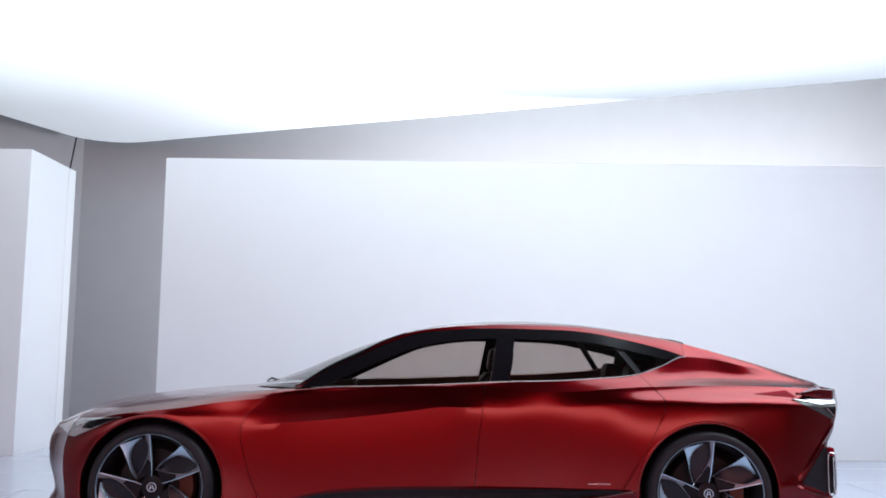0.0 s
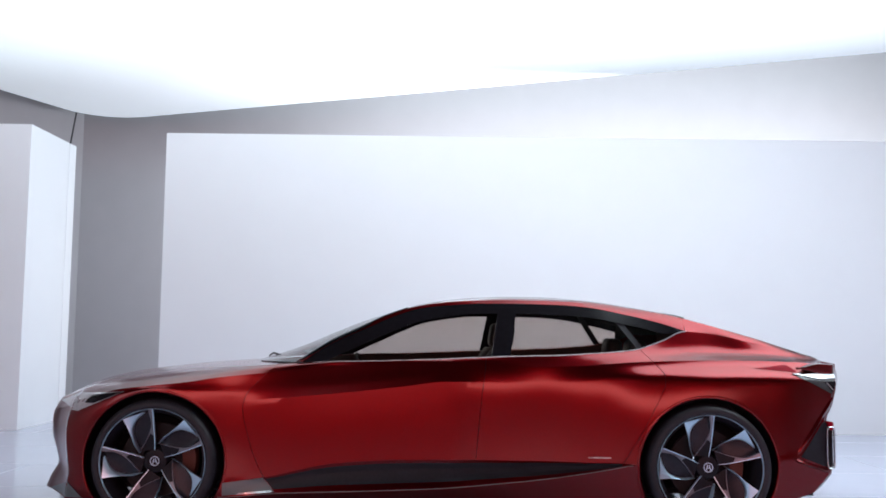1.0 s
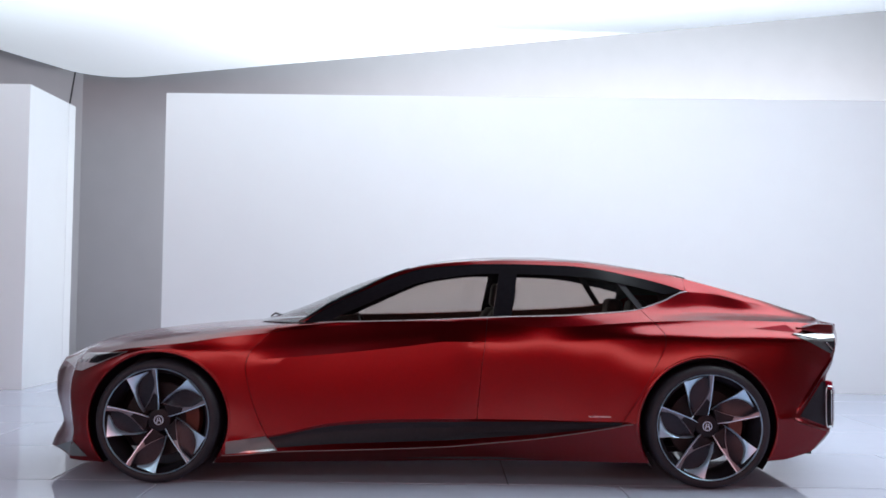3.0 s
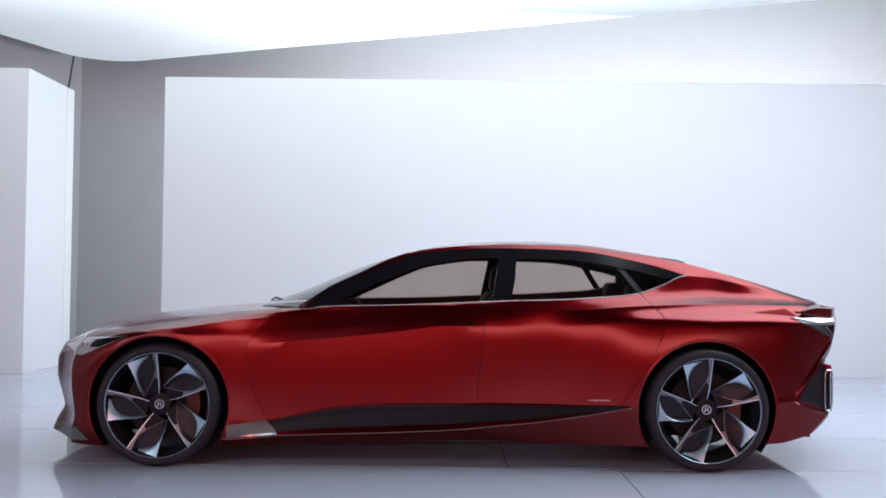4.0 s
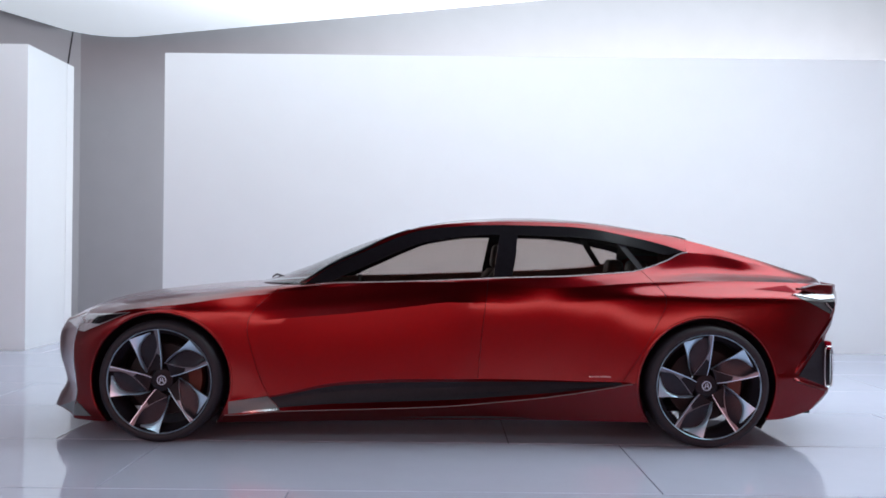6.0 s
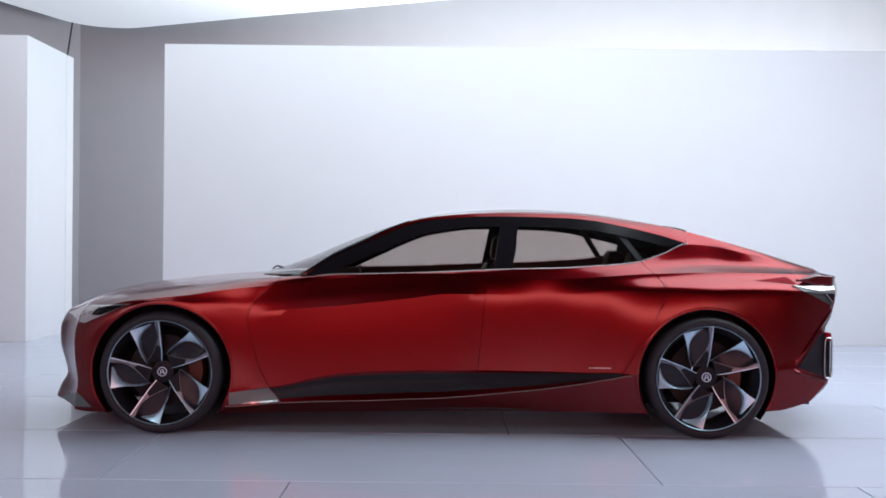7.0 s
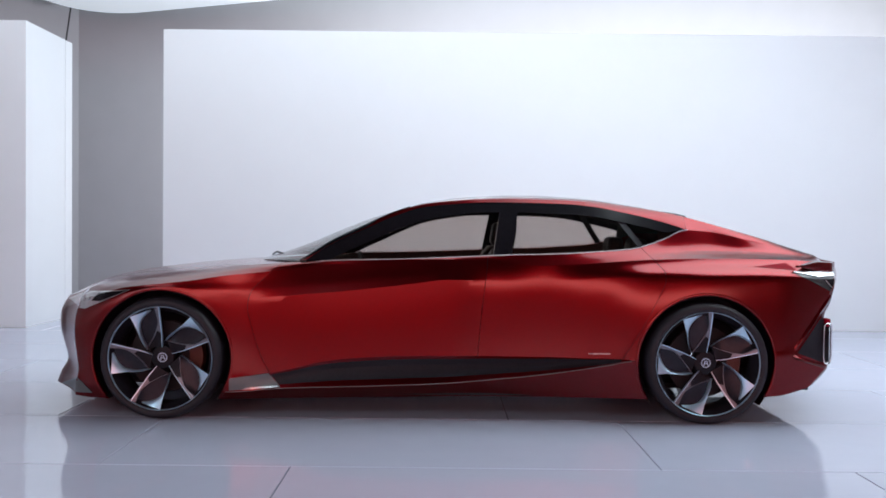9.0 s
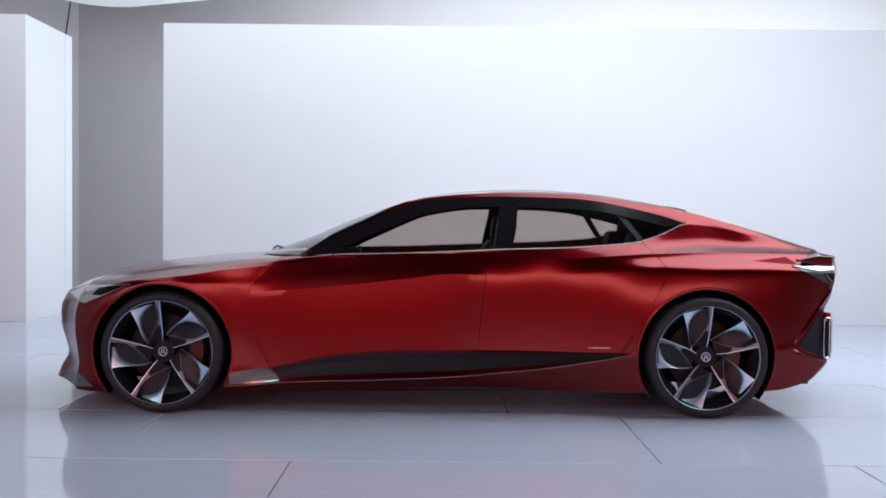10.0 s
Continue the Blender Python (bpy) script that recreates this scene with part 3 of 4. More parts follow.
def upper_point(x, k):
    """Rows above the belt: 0 belt, 1 window top, 2 rail, 3 centre."""
    z = (Z_BELT, Z_DLO, Z_RAIL, Z_TOP)[k](x)
    w = (W_BELT, W_DLO, W_RAIL, lambda v: 0.0)[k](x)
    return x, w * plan(x, z), z


def roof_rows(x0, x1, n, side, k0, k1, m, crown=0.0):
    rows = []
    for i in range(n + 1):
        q = x0 + (x1 - x0) * i / n
        row = []
        for j in range(m + 1):
            t = j / m
            xa = spread(q, (Z_BELT, Z_DLO, Z_RAIL, Z_TOP)[k0](min(q, 2.5)))
            a, b = np.array(upper_point(xa, k0)), np.array(upper_point(xa, k1))
            if k1 == 3:
                # the roof's crown: round over from the rail to a flat middle
                w = a[1] * (1 - t)
                z = b[2] + (a[2] - b[2]) * (1 - t) ** 2.2
                p = (xa, w, z)
            else:
                p = a + (b - a) * t
                p[1] += crown * 4 * t * (1 - t) * min(1.0, max(0.0, (q - 1.47) / 0.3))
            row.append((p[0], side * p[1], p[2]))
        rows.append(row)
    return rows


for side in (-1, 1):
    bm = bmesh.new()
    sheet(bm, [[(x, side * w, z) for x, w, z in (upper_point(q, 1), [(a + b) / 2 + e for a, b, e in zip(upper_point(q, 1), upper_point(q, 2), (0, .006, .006))], upper_point(q, 2))] for q in np.linspace(-.812, 1.46, 80)])
    skin("roof_rail", bm, PAINT, "slim red rail from windscreen pillar to tail", t=0.008)
    bm = bmesh.new()
    sheet(bm, [[(x, side * (W_DLO(x) - .024), Z_DLO(x) - .02), (x, side * (W_DLO(x) - .028), Z_DLO(x) + .002), (x, side * W_RAIL(x), Z_RAIL(x) - .016), (x, side * (W_RAIL(x) - .05), Z_RAIL(x) - .012)] for x in np.linspace(-.70, 1.44, 60)])
    part("rail_lining", bm, LINER, car, "dark cloth lining inside the roof rail", smooth=40)
    # windscreen's dark edge band, widened to stand for the pillar's dark reflection
    bm = bmesh.new()
    rows = []
    for x in np.linspace(-.835, -.20, 26):
        a, b = np.array(upper_point(x, 1)), np.array(upper_point(x, 2))
        f = 1 - .62 * ease((x + .62) / .42)
        low = b + (a - b) * f
        rows.append([(x, side * (low[1] + .004), low[2] + .003), (x, side * ((low[1] + b[1]) / 2 + .009), (low[2] + b[2]) / 2 + .008), (x, side * (b[1] + .003), b[2] + .004), (x, side * (b[1] - .015), b[2] + .003)])
    sheet(bm, rows)
    part("pillar_dark_strip", bm, BLACK_GLOSS, car, "dark windscreen edge band, widened for the dark reflection on the pillar", smooth=50)
    bm = bmesh.new()
    sheet(bm, roof_rows(1.463, 2.5, 50, side, 0, 2, 8, crown=0.004))
    skin("rear_pillar", bm, PAINT, "red rear pillar flowing into the tail")
bm = bmesh.new()
for side in (-1, 1):
    sheet(bm, roof_rows(-.15, 1.22, 50, side, 2, 3, 14))
bmesh.ops.remove_doubles(bm, verts=bm.verts, dist=0.0005)
skin("roof", bm, PAINT, "red metallic roof", t=0.015)
bm = bmesh.new()
for side in (-1, 1):
    sheet(bm, roof_rows(1.225, 2.06, 30, side, 2, 3, 14))
bmesh.ops.remove_doubles(bm, verts=bm.verts, dist=0.0005)
skin("rear_window", bm, DARK_PANE, "black sloping fastback rear glass", t=0.006)
bm = bmesh.new()
for side in (-1, 1):
    sheet(bm, roof_rows(2.065, 2.5, 24, side, 2, 3, 14))
bmesh.ops.remove_doubles(bm, verts=bm.verts, dist=0.0005)
skin("tail_lid", bm, PAINT, "red tail lid ending in a sharp lip")

# bonnet and windscreen
bm = bmesh.new()
for side in (-1, 1):
    rows = []
    for q in np.linspace(Q0, -.845, 70):
        x = q
        for _ in range(3):
            x = spread(q, Z_BELT(max(x, -2.5)))
        t = max(0.0, (q + 1.9) / (1.9 - .845))
        we, ze = W_BELT(x) * plan(x, Z_BELT(x)), Z_BELT(x)
        row = []
        for j in range(17):
            s = 1 - j / 16
            xx = x - 0.34 * t ** 2 * (1 - s * s)
            zc = Z_HOOD(min(xx, -1.1))
            z = ze + (max(zc, ze - 0.03) - ze) * (1 - s ** 2.4)
            row.append((xx, side * we * s, z))
        rows.append(row)
    sheet(bm, rows)
bmesh.ops.remove_doubles(bm, verts=bm.verts, dist=0.0006)
skin("bonnet", bm, PAINT, "long low red metallic bonnet")

SCREEN_C = hermite([(-1.20, .893), (-1.10, .921), (-.874, 1.000), (-.688, 1.080), (-.502, 1.154), (-.317, 1.212), (-.13, 1.260)])
bm = bmesh.new()
rows = []
for i in range(31):
    t = i / 30
    xe, xc = -.842 + .692 * t, -1.20 + 1.06 * t
    we, ze, zc = W_RAIL(xe), Z_RAIL(xe), SCREEN_C(xc)
    rows.append([(xc + (xe - xc) * s * s, we * s, zc + (ze - zc) * abs(s) ** 2.2) for s in np.linspace(-1, 1, 33)])
sheet(bm, rows)
outward(part("windscreen", bm, SCREEN, car, "raked clear windscreen"))

# side glass, pillars and the bright strip along the belt
DIV_B, DIV_Q = hermite([(.9, .345), (1.3, .415)]), hermite([(.98, 1.197), (1.27, .99)])


def glass_point(x, t, push):
    """A point between belt (t=0) and window top (t=1)."""
    zb, zt, wb, wt = Z_BELT(x), Z_DLO(x), W_BELT(x), W_DLO(x)
    return wb + (wt - wb) * t + 0.006 * 4 * t * (1 - t) * min(1.0, (zt - zb) * 4) - push, zb + (zt - zb) * t


def pane(name, xa, xb, side, mat, label, push=0.008, depth=0.004, n=24):
    """Side glass between two slanted limits xa(z), xb(z)."""
    bm = bmesh.new()
    faces = []
    for d in (0.0, depth):
        rows = []
        for i in range(n + 1):
            row = []
            for j in range(13):
                t = j / 12
                x = 0.2
                for _ in range(6):
                    w, z = glass_point(x, t, push + d)
                    x = xa(z) + (xb(z) - xa(z)) * i / n
                row.append((x, side * w, z))
            rows.append(row)
        faces.append(sheet(bm, rows))
    a, b = faces
    rim = lambda v: [r[0] for r in v] + v[-1][1:] + [r[-1] for r in v[::-1]][1:] + v[0][::-1][1:-1]
    ra, rb = rim(a), rim(b)
    for k in range(len(ra)):
        bm.faces.new((ra[k], ra[(k + 1) % len(ra)], rb[(k + 1) % len(ra)], rb[k]))
    bmesh.ops.remove_doubles(bm, verts=bm.verts, dist=0.0003)
    return part(name, bm, mat, car, label, smooth=40)


const = lambda v: (lambda z: v)
for side in (-1, 1):
    pane("front_side_window", const(-.80), lambda z: DIV_B(z) - 0.055, side, PANE, "tinted front side window")
    pane("centre_pillar", lambda z: DIV_B(z) - 0.055, lambda z: DIV_B(z) + 0.055, side, BLACK_GLOSS, "gloss black pillar between the side windows", push=0.004, depth=0.03, n=4)
    pane("rear_side_window", lambda z: DIV_B(z) + 0.055, lambda z: DIV_Q(z) - 0.022, side, PANE, "tinted rear side window")
    pane("window_divider", lambda z: DIV_Q(z) - 0.022, lambda z: DIV_Q(z) + 0.022, side, BLACK_PLASTIC, "slim black bar in the rear side window", push=0.012, depth=0.02, n=2)
    pane("quarter_window", lambda z: DIV_Q(z) + 0.022, const(1.452), side, PANE, "pointed tinted quarter window", n=24)
    # black frame along the window top, widened to stand for the dark roof inside
    bm = bmesh.new()
    rows = []
    for x in np.linspace(-.80, 1.44, 70):
        (w0, z0), (w1, z1) = glass_point(x, 1.0, 0.002), glass_point(x, max(0.0, 1 - (0.062 + 0.028 * ease((0.25 - x) / 0.6)) / max(.092, Z_DLO(x) - Z_BELT(x))), 0.003)
        rows.append([(x, side * w0, z0), (x, side * w1, z1), (x, side * (w1 - .02), z1), (x, side * (w0 - .02), z0)])
    sheet(bm, rows, close=True)
    part("window_frame", bm, BLACK_GLOSS, car, "gloss black window surround, widened to stand for the dark cabin roof")
    # bright strip
    bm = bmesh.new()
    rows = []
    for x in np.concatenate([np.linspace(-.74, 1.1, 50), np.linspace(1.11, 1.468, 24)]):
        w, z = W_BELT(x), Z_BELT(x)
        rows.append([(x, side * (w + a), z + b) for a, b in ((.003, -.003), (.0035, .001), (.000, .003), (-.012, .003), (-.012, -.003))])
    sheet(bm, rows, close=True)
    part("belt_strip", bm, SILVER, car, "thin bright metal strip under the side windows")
    # pale strip on the sill's crease, put in for its soft highlight
    bm = bmesh.new()
    rows = []
    for q in np.linspace(-1.24, 1.09, 60):
        z = Z_CREASE(q)
        w = flank_w(q, z)
        rows.append([(q, side * (w + a), z + b) for a, b in ((-.01, -.0024), (.004, -.0017), (.004, .0017), (-.01, .0024))])
    sheet(bm, rows, close=True)
    part("sill_highlight", bm, SILL_HIGHLIGHT, car, "thin pale strip standing for the highlight along the sill")


# ---- patches that lie on the flank ----
def patch(name, corners, side, mat, label="", lift=0.003, depth=0.012, n=10, m=6, parent=None):
    """A piece between four corners (x, z), which follows the flank and stands a little proud of it."""
    bm = bmesh.new()
    a, b, c, d = (np.array(p) for p in corners)
    sheets = []
    for h in (lift, lift - depth):
        rows = []
        for i in range(n + 1):
            s = i / n
            row = []
            for j in range(m + 1):
                t = j / m
                x, z = (a * (1 - s) + b * s) * (1 - t) + (d * (1 - s) + c * s) * t
                row.append((x, side * (flank_w(x, z) + h), z))
            rows.append(row)
        sheets.append(sheet(bm, rows))
    rim = lambda v: [r[0] for r in v] + v[-1][1:] + [r[-1] for r in v[::-1]][1:] + v[0][::-1][1:-1]
    ra, rb = rim(sheets[0]), rim(sheets[1])
    for k in range(len(ra)):
        bm.faces.new((ra[k], ra[(k + 1) % len(ra)], rb[(k + 1) % len(ra)], rb[k]))
    bmesh.ops.remove_doubles(bm, verts=bm.verts, dist=0.0003)
    return part(name, bm, mat, parent or car, label, smooth=40)


def ridge(name, p0, p1, side, width, lift, label):
    """A fold in the panel from p0 to p1, (x, z), with a sharp back that fades at both ends."""
    bm = bmesh.new()
    a, b = np.array(p0), np.array(p1)
    n = np.array((b[1] - a[1], a[0] - b[0])) / np.linalg.norm(b - a)
    rows = []
    for s in np.linspace(0, 1, 17):
        c = a + (b - a) * s
        up = lift * min(1.0, 5 * (1 - s), 0.25 + 5 * s)
        rows.append([(q[0], side * (flank_w(q[0], q[1]) + h), q[1]) for q, h in ((c - n * width * .5, -.004), (c - n * width * .22, up * .45), (c, up), (c + n * width * .08, up * .9), (c + n * width * .5, -.004))])
    sheet(bm, rows)
    return part(name, bm, PAINT, car, label, smooth=20)


for side in (-1, 1):
    fin = patch("skirt_fin", [(-1.215, .160), (-.925, .182), (-.995, .258), (-1.215, .228)], side, GREY_TRIM, "grey satin fin behind the front wheel", lift=0.012, depth=0.03)
    patch("fin_edge", [(-1.14, .166), (-.93, .182), (-.94, .192), (-1.12, .176)], side, SILVER, "bright lower edge of the fin", lift=0.016, depth=0.01, parent=fin, m=2)
    patch("badge_bar", [(.848, .385), (.972, .386), (.972, .392), (.848, .391)], side, SILVER, "small bright badge bar low on the rear door", lift=0.007, depth=0.008, m=2, parent=DOORS[side, 1])
    # headlamp: pale swept wedge with a dark inner strip and four small elements
    lamp = patch("headlamp", [(-2.34, .642), (-2.042, .621), (-1.766, .736), (-2.10, .712)], side, LAMP_BODY, "slim swept-back clear headlamp", lift=0.004, n=18, m=8)
    patch("lamp_cover", [(-2.005, .668), (-1.945, .668), (-1.775, .734), (-1.975, .712)], side, BLACK_GLOSS, "black inner strip of the headlamp", lift=0.007, depth=0.006, n=12, m=4, parent=lamp)
    for k in range(4):
        x, z = -2.14 + 0.036 * k, .656 + .004 * k
        patch("lamp_element", [(x, z), (x + .018, z + .002), (x + .024, z + .026), (x + .008, z + .024)], side, CHROME, "", lift=0.008, depth=0.006, n=3, m=3, parent=lamp)
    patch("chin_blade", [(-2.33, .131), (-1.995, .142), (-2.045, .196), (-2.088, .226)], side, GREY_TRIM, "grey satin blade under the front bumper", lift=0.005, depth=0.012, n=14, m=5)
    # tail lamp: smoked wedge under a white blade, dark chamber at its end
    tail = patch("tail_lamp", [(2.012, .872), (2.238, .762), (2.262, .800), (2.272, .866)], side, TAIL_GLASS, "wedge-shaped smoked tail lamp", lift=0.005, n=16)
    patch("lamp_blade", [(2.008, .876), (2.165, .848), (2.274, .852), (2.276, .878)], side, CHROME, "bright upper blade of the tail lamp", lift=0.012, depth=0.01, parent=tail, n=16, m=3)
    patch("lamp_chamber", [(2.197, .829), (2.243, .775), (2.262, .800), (2.268, .834)], side, BLACK_GLOSS, "", lift=0.009, depth=0.008, parent=tail, n=4, m=4)
    patch("lamp_rib", [(2.205, .824), (2.245, .782), (2.249, .786), (2.211, .828)], side, CHROME, "", lift=0.012, depth=0.006, parent=tail, n=4, m=2)
    patch("side_marker", [(1.801, .901), (2.030, .884), (2.040, .888), (1.995, .923)], side, RED_LENS, "long thin red side marker lamp", lift=0.003, n=14, m=3)
    patch("lid_gap", [(1.735, .9455), (2.06, .940), (2.06, .950), (1.735, .9475)], side, BLACK_PLASTIC, "dark gap beside the tail lid", lift=0.002, depth=0.004, n=14, m=2)
    vent = patch("rear_vent", [(2.035, .411), (2.204, .348), (2.205, .600), (2.178, .603)], side, BLACK_PLASTIC, "black triangular air outlet in the rear bumper", lift=0.003, n=10, m=10)
    ridge("vent_crease", (2.248, .737), (2.016, .428), side, .034, .012, "sharp red crease running down to the air outlet")
    ridge("vent_lip", (2.004, .392), (2.222, .326), side, .030, .016, "red lip under the air outlet")
    # exhaust surround standing beyond the outlet
    loop = bmesh.new()
    outline = [(2.219 + .021 * math.copysign(abs(math.cos(a)) ** .45, math.cos(a)), .462 + .115 * math.copysign(abs(math.sin(a)) ** .35, math.sin(a))) for a in np.linspace(0, 2 * math.pi, 40, endpoint=False)]
    rings = []
    for k, (x, z) in enumerate(outline):
        (xa, za), (xb, zb) = outline[k - 1], outline[(k + 1) % len(outline)]
        n = np.array((zb - za, xa - xb)) / math.hypot(xb - xa, zb - za)
        rings.append([(x + n[0] * .006 * math.cos(b), side * (.968 + .010 * math.sin(b)), z + n[1] * .006 * math.cos(b)) for b in np.linspace(0, 2 * math.pi, 8, endpoint=False)])
    sheet(loop, rings + rings[:1], close=True)
    bmesh.ops.remove_doubles(loop, verts=loop.verts, dist=0.0002)
    part("exhaust_trim", loop, CHROME, vent, "bright metal ring round the exhaust", smooth=60)
    back = bmesh.new()
    box(back, 2.19, 2.236, min(side * .90, side * .962), max(side * .90, side * .962), .352, .572, bevel=.012)
    part("exhaust_slot", back, BLACK_GLOSS, vent, smooth=40)
    glow = bmesh.new()
    box(glow, 2.205, 2.238, min(side * .91, side * .972), max(side * .91, side * .972), .560, .606, bevel=.010)
    part("rear_reflector", glow, RED_LENS, vent, "small red reflector above the exhaust", smooth=40)


# ---- wheels ----
W_OUT = 1.055


SINK = 0.062  # how far the spokes fall back from rim to hub


def build_wheel():
    """A wheel about the y axis; its outer face looks to -y, at y = 0."""
    tyre = bmesh.new()
    R, r = TYRE_R, 0.2955
    lathe(tyre, [(r - .012, .03), (r, .012), (r + .006, .003), (r + .022, -.002), (R - .02, .002), (R - .007, .012), (R - .001, .03), (R, .06), (R, .215), (R - .008, .245), (r + .01, .255), (r - .012, .24)], 96)
    root = part("wheel", tyre, TYRE, car, "low-profile black tyre on a five-spoke turbine wheel", smooth=50)
    rim = bmesh.new()
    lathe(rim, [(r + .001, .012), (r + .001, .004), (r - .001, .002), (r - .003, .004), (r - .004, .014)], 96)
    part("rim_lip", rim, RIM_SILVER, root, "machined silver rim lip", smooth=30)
    barrel = bmesh.new()
    lathe(barrel, [(r - .005, .013), (r - .012, .03), (r - .03, .06), (r - .035, .15), (r - .02, .24)], 72)
    part("rim_barrel", barrel, RIM_BLACK, root, "black rim barrel", smooth=40)
    hub = bmesh.new()
    lathe(hub, [(.0001, .058), (.026, .058), (.030, .061), (.050, .062), (.062, .066), (.070, .078), (.072, .10), (.072, .135), (.0001, .135)], 48)
    part("hub", hub, RIM_BLACK, root, "black hub", smooth=30)
    cap = bmesh.new()
    lathe(cap, [(.022, .060), (.0225, .053), (.0265, .053), (.0275, .060)], 40)
    part("hub_ring", cap, RIM_SILVER, root, "silver ring badge", smooth=40)
    mark = bmesh.new()
    for s in (-1, 1):
        prism_xz(mark, [(s * .002, .014), (s * .0065, .014), (s * .014, -.015), (s * .0095, -.015)], .052, .059)
    prism_xz(mark, [(-.006, -.001), (.006, -.001), (.007, -.005), (-.007, -.005)], .0525, .059)
    part("hub_mark", mark, RIM_SILVER, root, smooth=0)
    disc = bmesh.new()
    lathe(disc, [(.09, .125), (.205, .125), (.207, .128), (.207, .150), (.09, .150)], 64)
    part("brake_disc", disc, STEEL, root, "grey steel brake disc", smooth=30)
    polar = lambda rad, deg: np.array((rad * math.cos(radians(deg)), rad * math.sin(radians(deg))))
    for k in range(5):
        a = 88.0 + 72 * k
        right = curve3([polar(.291, a - 2.4), polar(.190, a - 3.2), polar(.105, a - 3.6), polar(.060, a - 1)], 5)
        left = curve3([polar(.291, a + 2.2), polar(.205, a + 0.2), polar(.160, a + 6.0), polar(.120, a + 21), polar(.100, a + 54)], 4)
        near = curve3([polar(.286, a + 3.4), polar(.264, a + 13.5), polar(.236, a + 26), polar(.202, a + 34), polar(.100, a + 56)], 4)
        far = curve3([polar(.291, a + 32), polar(.245, a + 34), polar(.195, a + 38.5), polar(.138, a + 49), polar(.095, a + 59)], 4)
        # slim black spoke between two bright edges
        sp = bmesh.new()
        strip(sp, [right[round(i * 15 / 16)] for i in range(17)], left, .012, .018, .03, SINK)
        spoke = part("spoke", sp, RIM_BLACK, root, smooth=30)
        face = bmesh.new()
        strip(face, right[:9], left[:9], .0095, .0125, .02, SINK)
        part("spoke_face", face, RIM_GREY, spoke, smooth=30)
        for line, half, finish in ((right, .0026, RIM_SILVER), (left, .0016, RIM_GREY)):
            eb = bmesh.new()
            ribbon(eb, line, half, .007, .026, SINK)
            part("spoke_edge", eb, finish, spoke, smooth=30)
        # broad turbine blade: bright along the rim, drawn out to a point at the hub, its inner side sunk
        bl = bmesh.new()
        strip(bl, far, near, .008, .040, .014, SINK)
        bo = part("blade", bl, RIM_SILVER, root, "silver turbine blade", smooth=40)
        pk = bmesh.new()
        strip(pk, near, left, .046, .026, .014, SINK)
        part("blade_pocket", pk, RIM_DARK, bo, smooth=30)
    return root


def prism_xz(bm, pts, y0, y1, slope=0.0):
    """A prism whose outline lies in the wheel's face; slope sinks it towards the hub."""
    dip = lambda x, z: slope * (1 - min(1.0, math.hypot(x, z) / .29))
    a = [bm.verts.new((x, y0 + dip(x, z), z)) for x, z in pts]
    b = [bm.verts.new((x, y1 + dip(x, z), z)) for x, z in pts]
    n = len(pts)
    bm.faces.new(a)
    bm.faces.new(b[::-1])
    for i in range(n):
        bm.faces.new((a[i], b[i], b[(i + 1) % n], a[(i + 1) % n]))


def sunk(q, slope):
    return slope * (1 - min(1.0, float(np.linalg.norm(q)) / .29))


def capped(bm, rows):
    """A closed tube through rows of four or more points, with both ends shut."""
    vs = sheet(bm, rows, close=True)
    bm.faces.new(vs[0])
    bm.faces.new(vs[-1])


def ribbon(bm, c, half, y0, y1, slope):
    """A thin raised line along c in the wheel's face."""
    rows = []
    for i, p in enumerate(c):
        d = np.array(c[min(i + 1, len(c) - 1)]) - np.array(c[max(i - 1, 0)])
        d /= np.linalg.norm(d)
        n = np.array((-d[1], d[0])) * half * (1 - 0.6 * (i / len(c)) ** 2)
        l, h, s = p - n, p + n, sunk(p, slope)
        rows.append([(l[0], y0 + s, l[1]), (h[0], y0 + s, h[1]), (h[0], y1 + s, h[1]), (l[0], y1 + s, l[1])])
    capped(bm, rows)


def strip(bm, a, b, ya, yb, depth, slope):
    """A hollowed plate between two lines a and b of the wheel's face, whose edges lie at ya and yb."""
    rows = []
    for p, q in zip(a, b):
        front = []
        for j in range(6):
            t = j / 5
            m = p * (1 - t) + q * t
            front.append((m[0], ya + (yb - ya) * t ** 1.4 + sunk(m, slope), m[1]))
        rows.append(front + [(x, y + depth, z) for x, y, z in front[::-1]])
    capped(bm, rows)


first = build_wheel()
first.matrix_basis = pose(HUBS[0], -W_OUT, HUB_Z, 0, -6.3, 0)
for x, side in ((HUBS[1], -1), (HUBS[0], 1), (HUBS[1], 1)):
    w = copy_thing(first, pose(x, side * W_OUT, HUB_Z, 0, 0, 180 if side > 0 else 0))
    w.parent = car

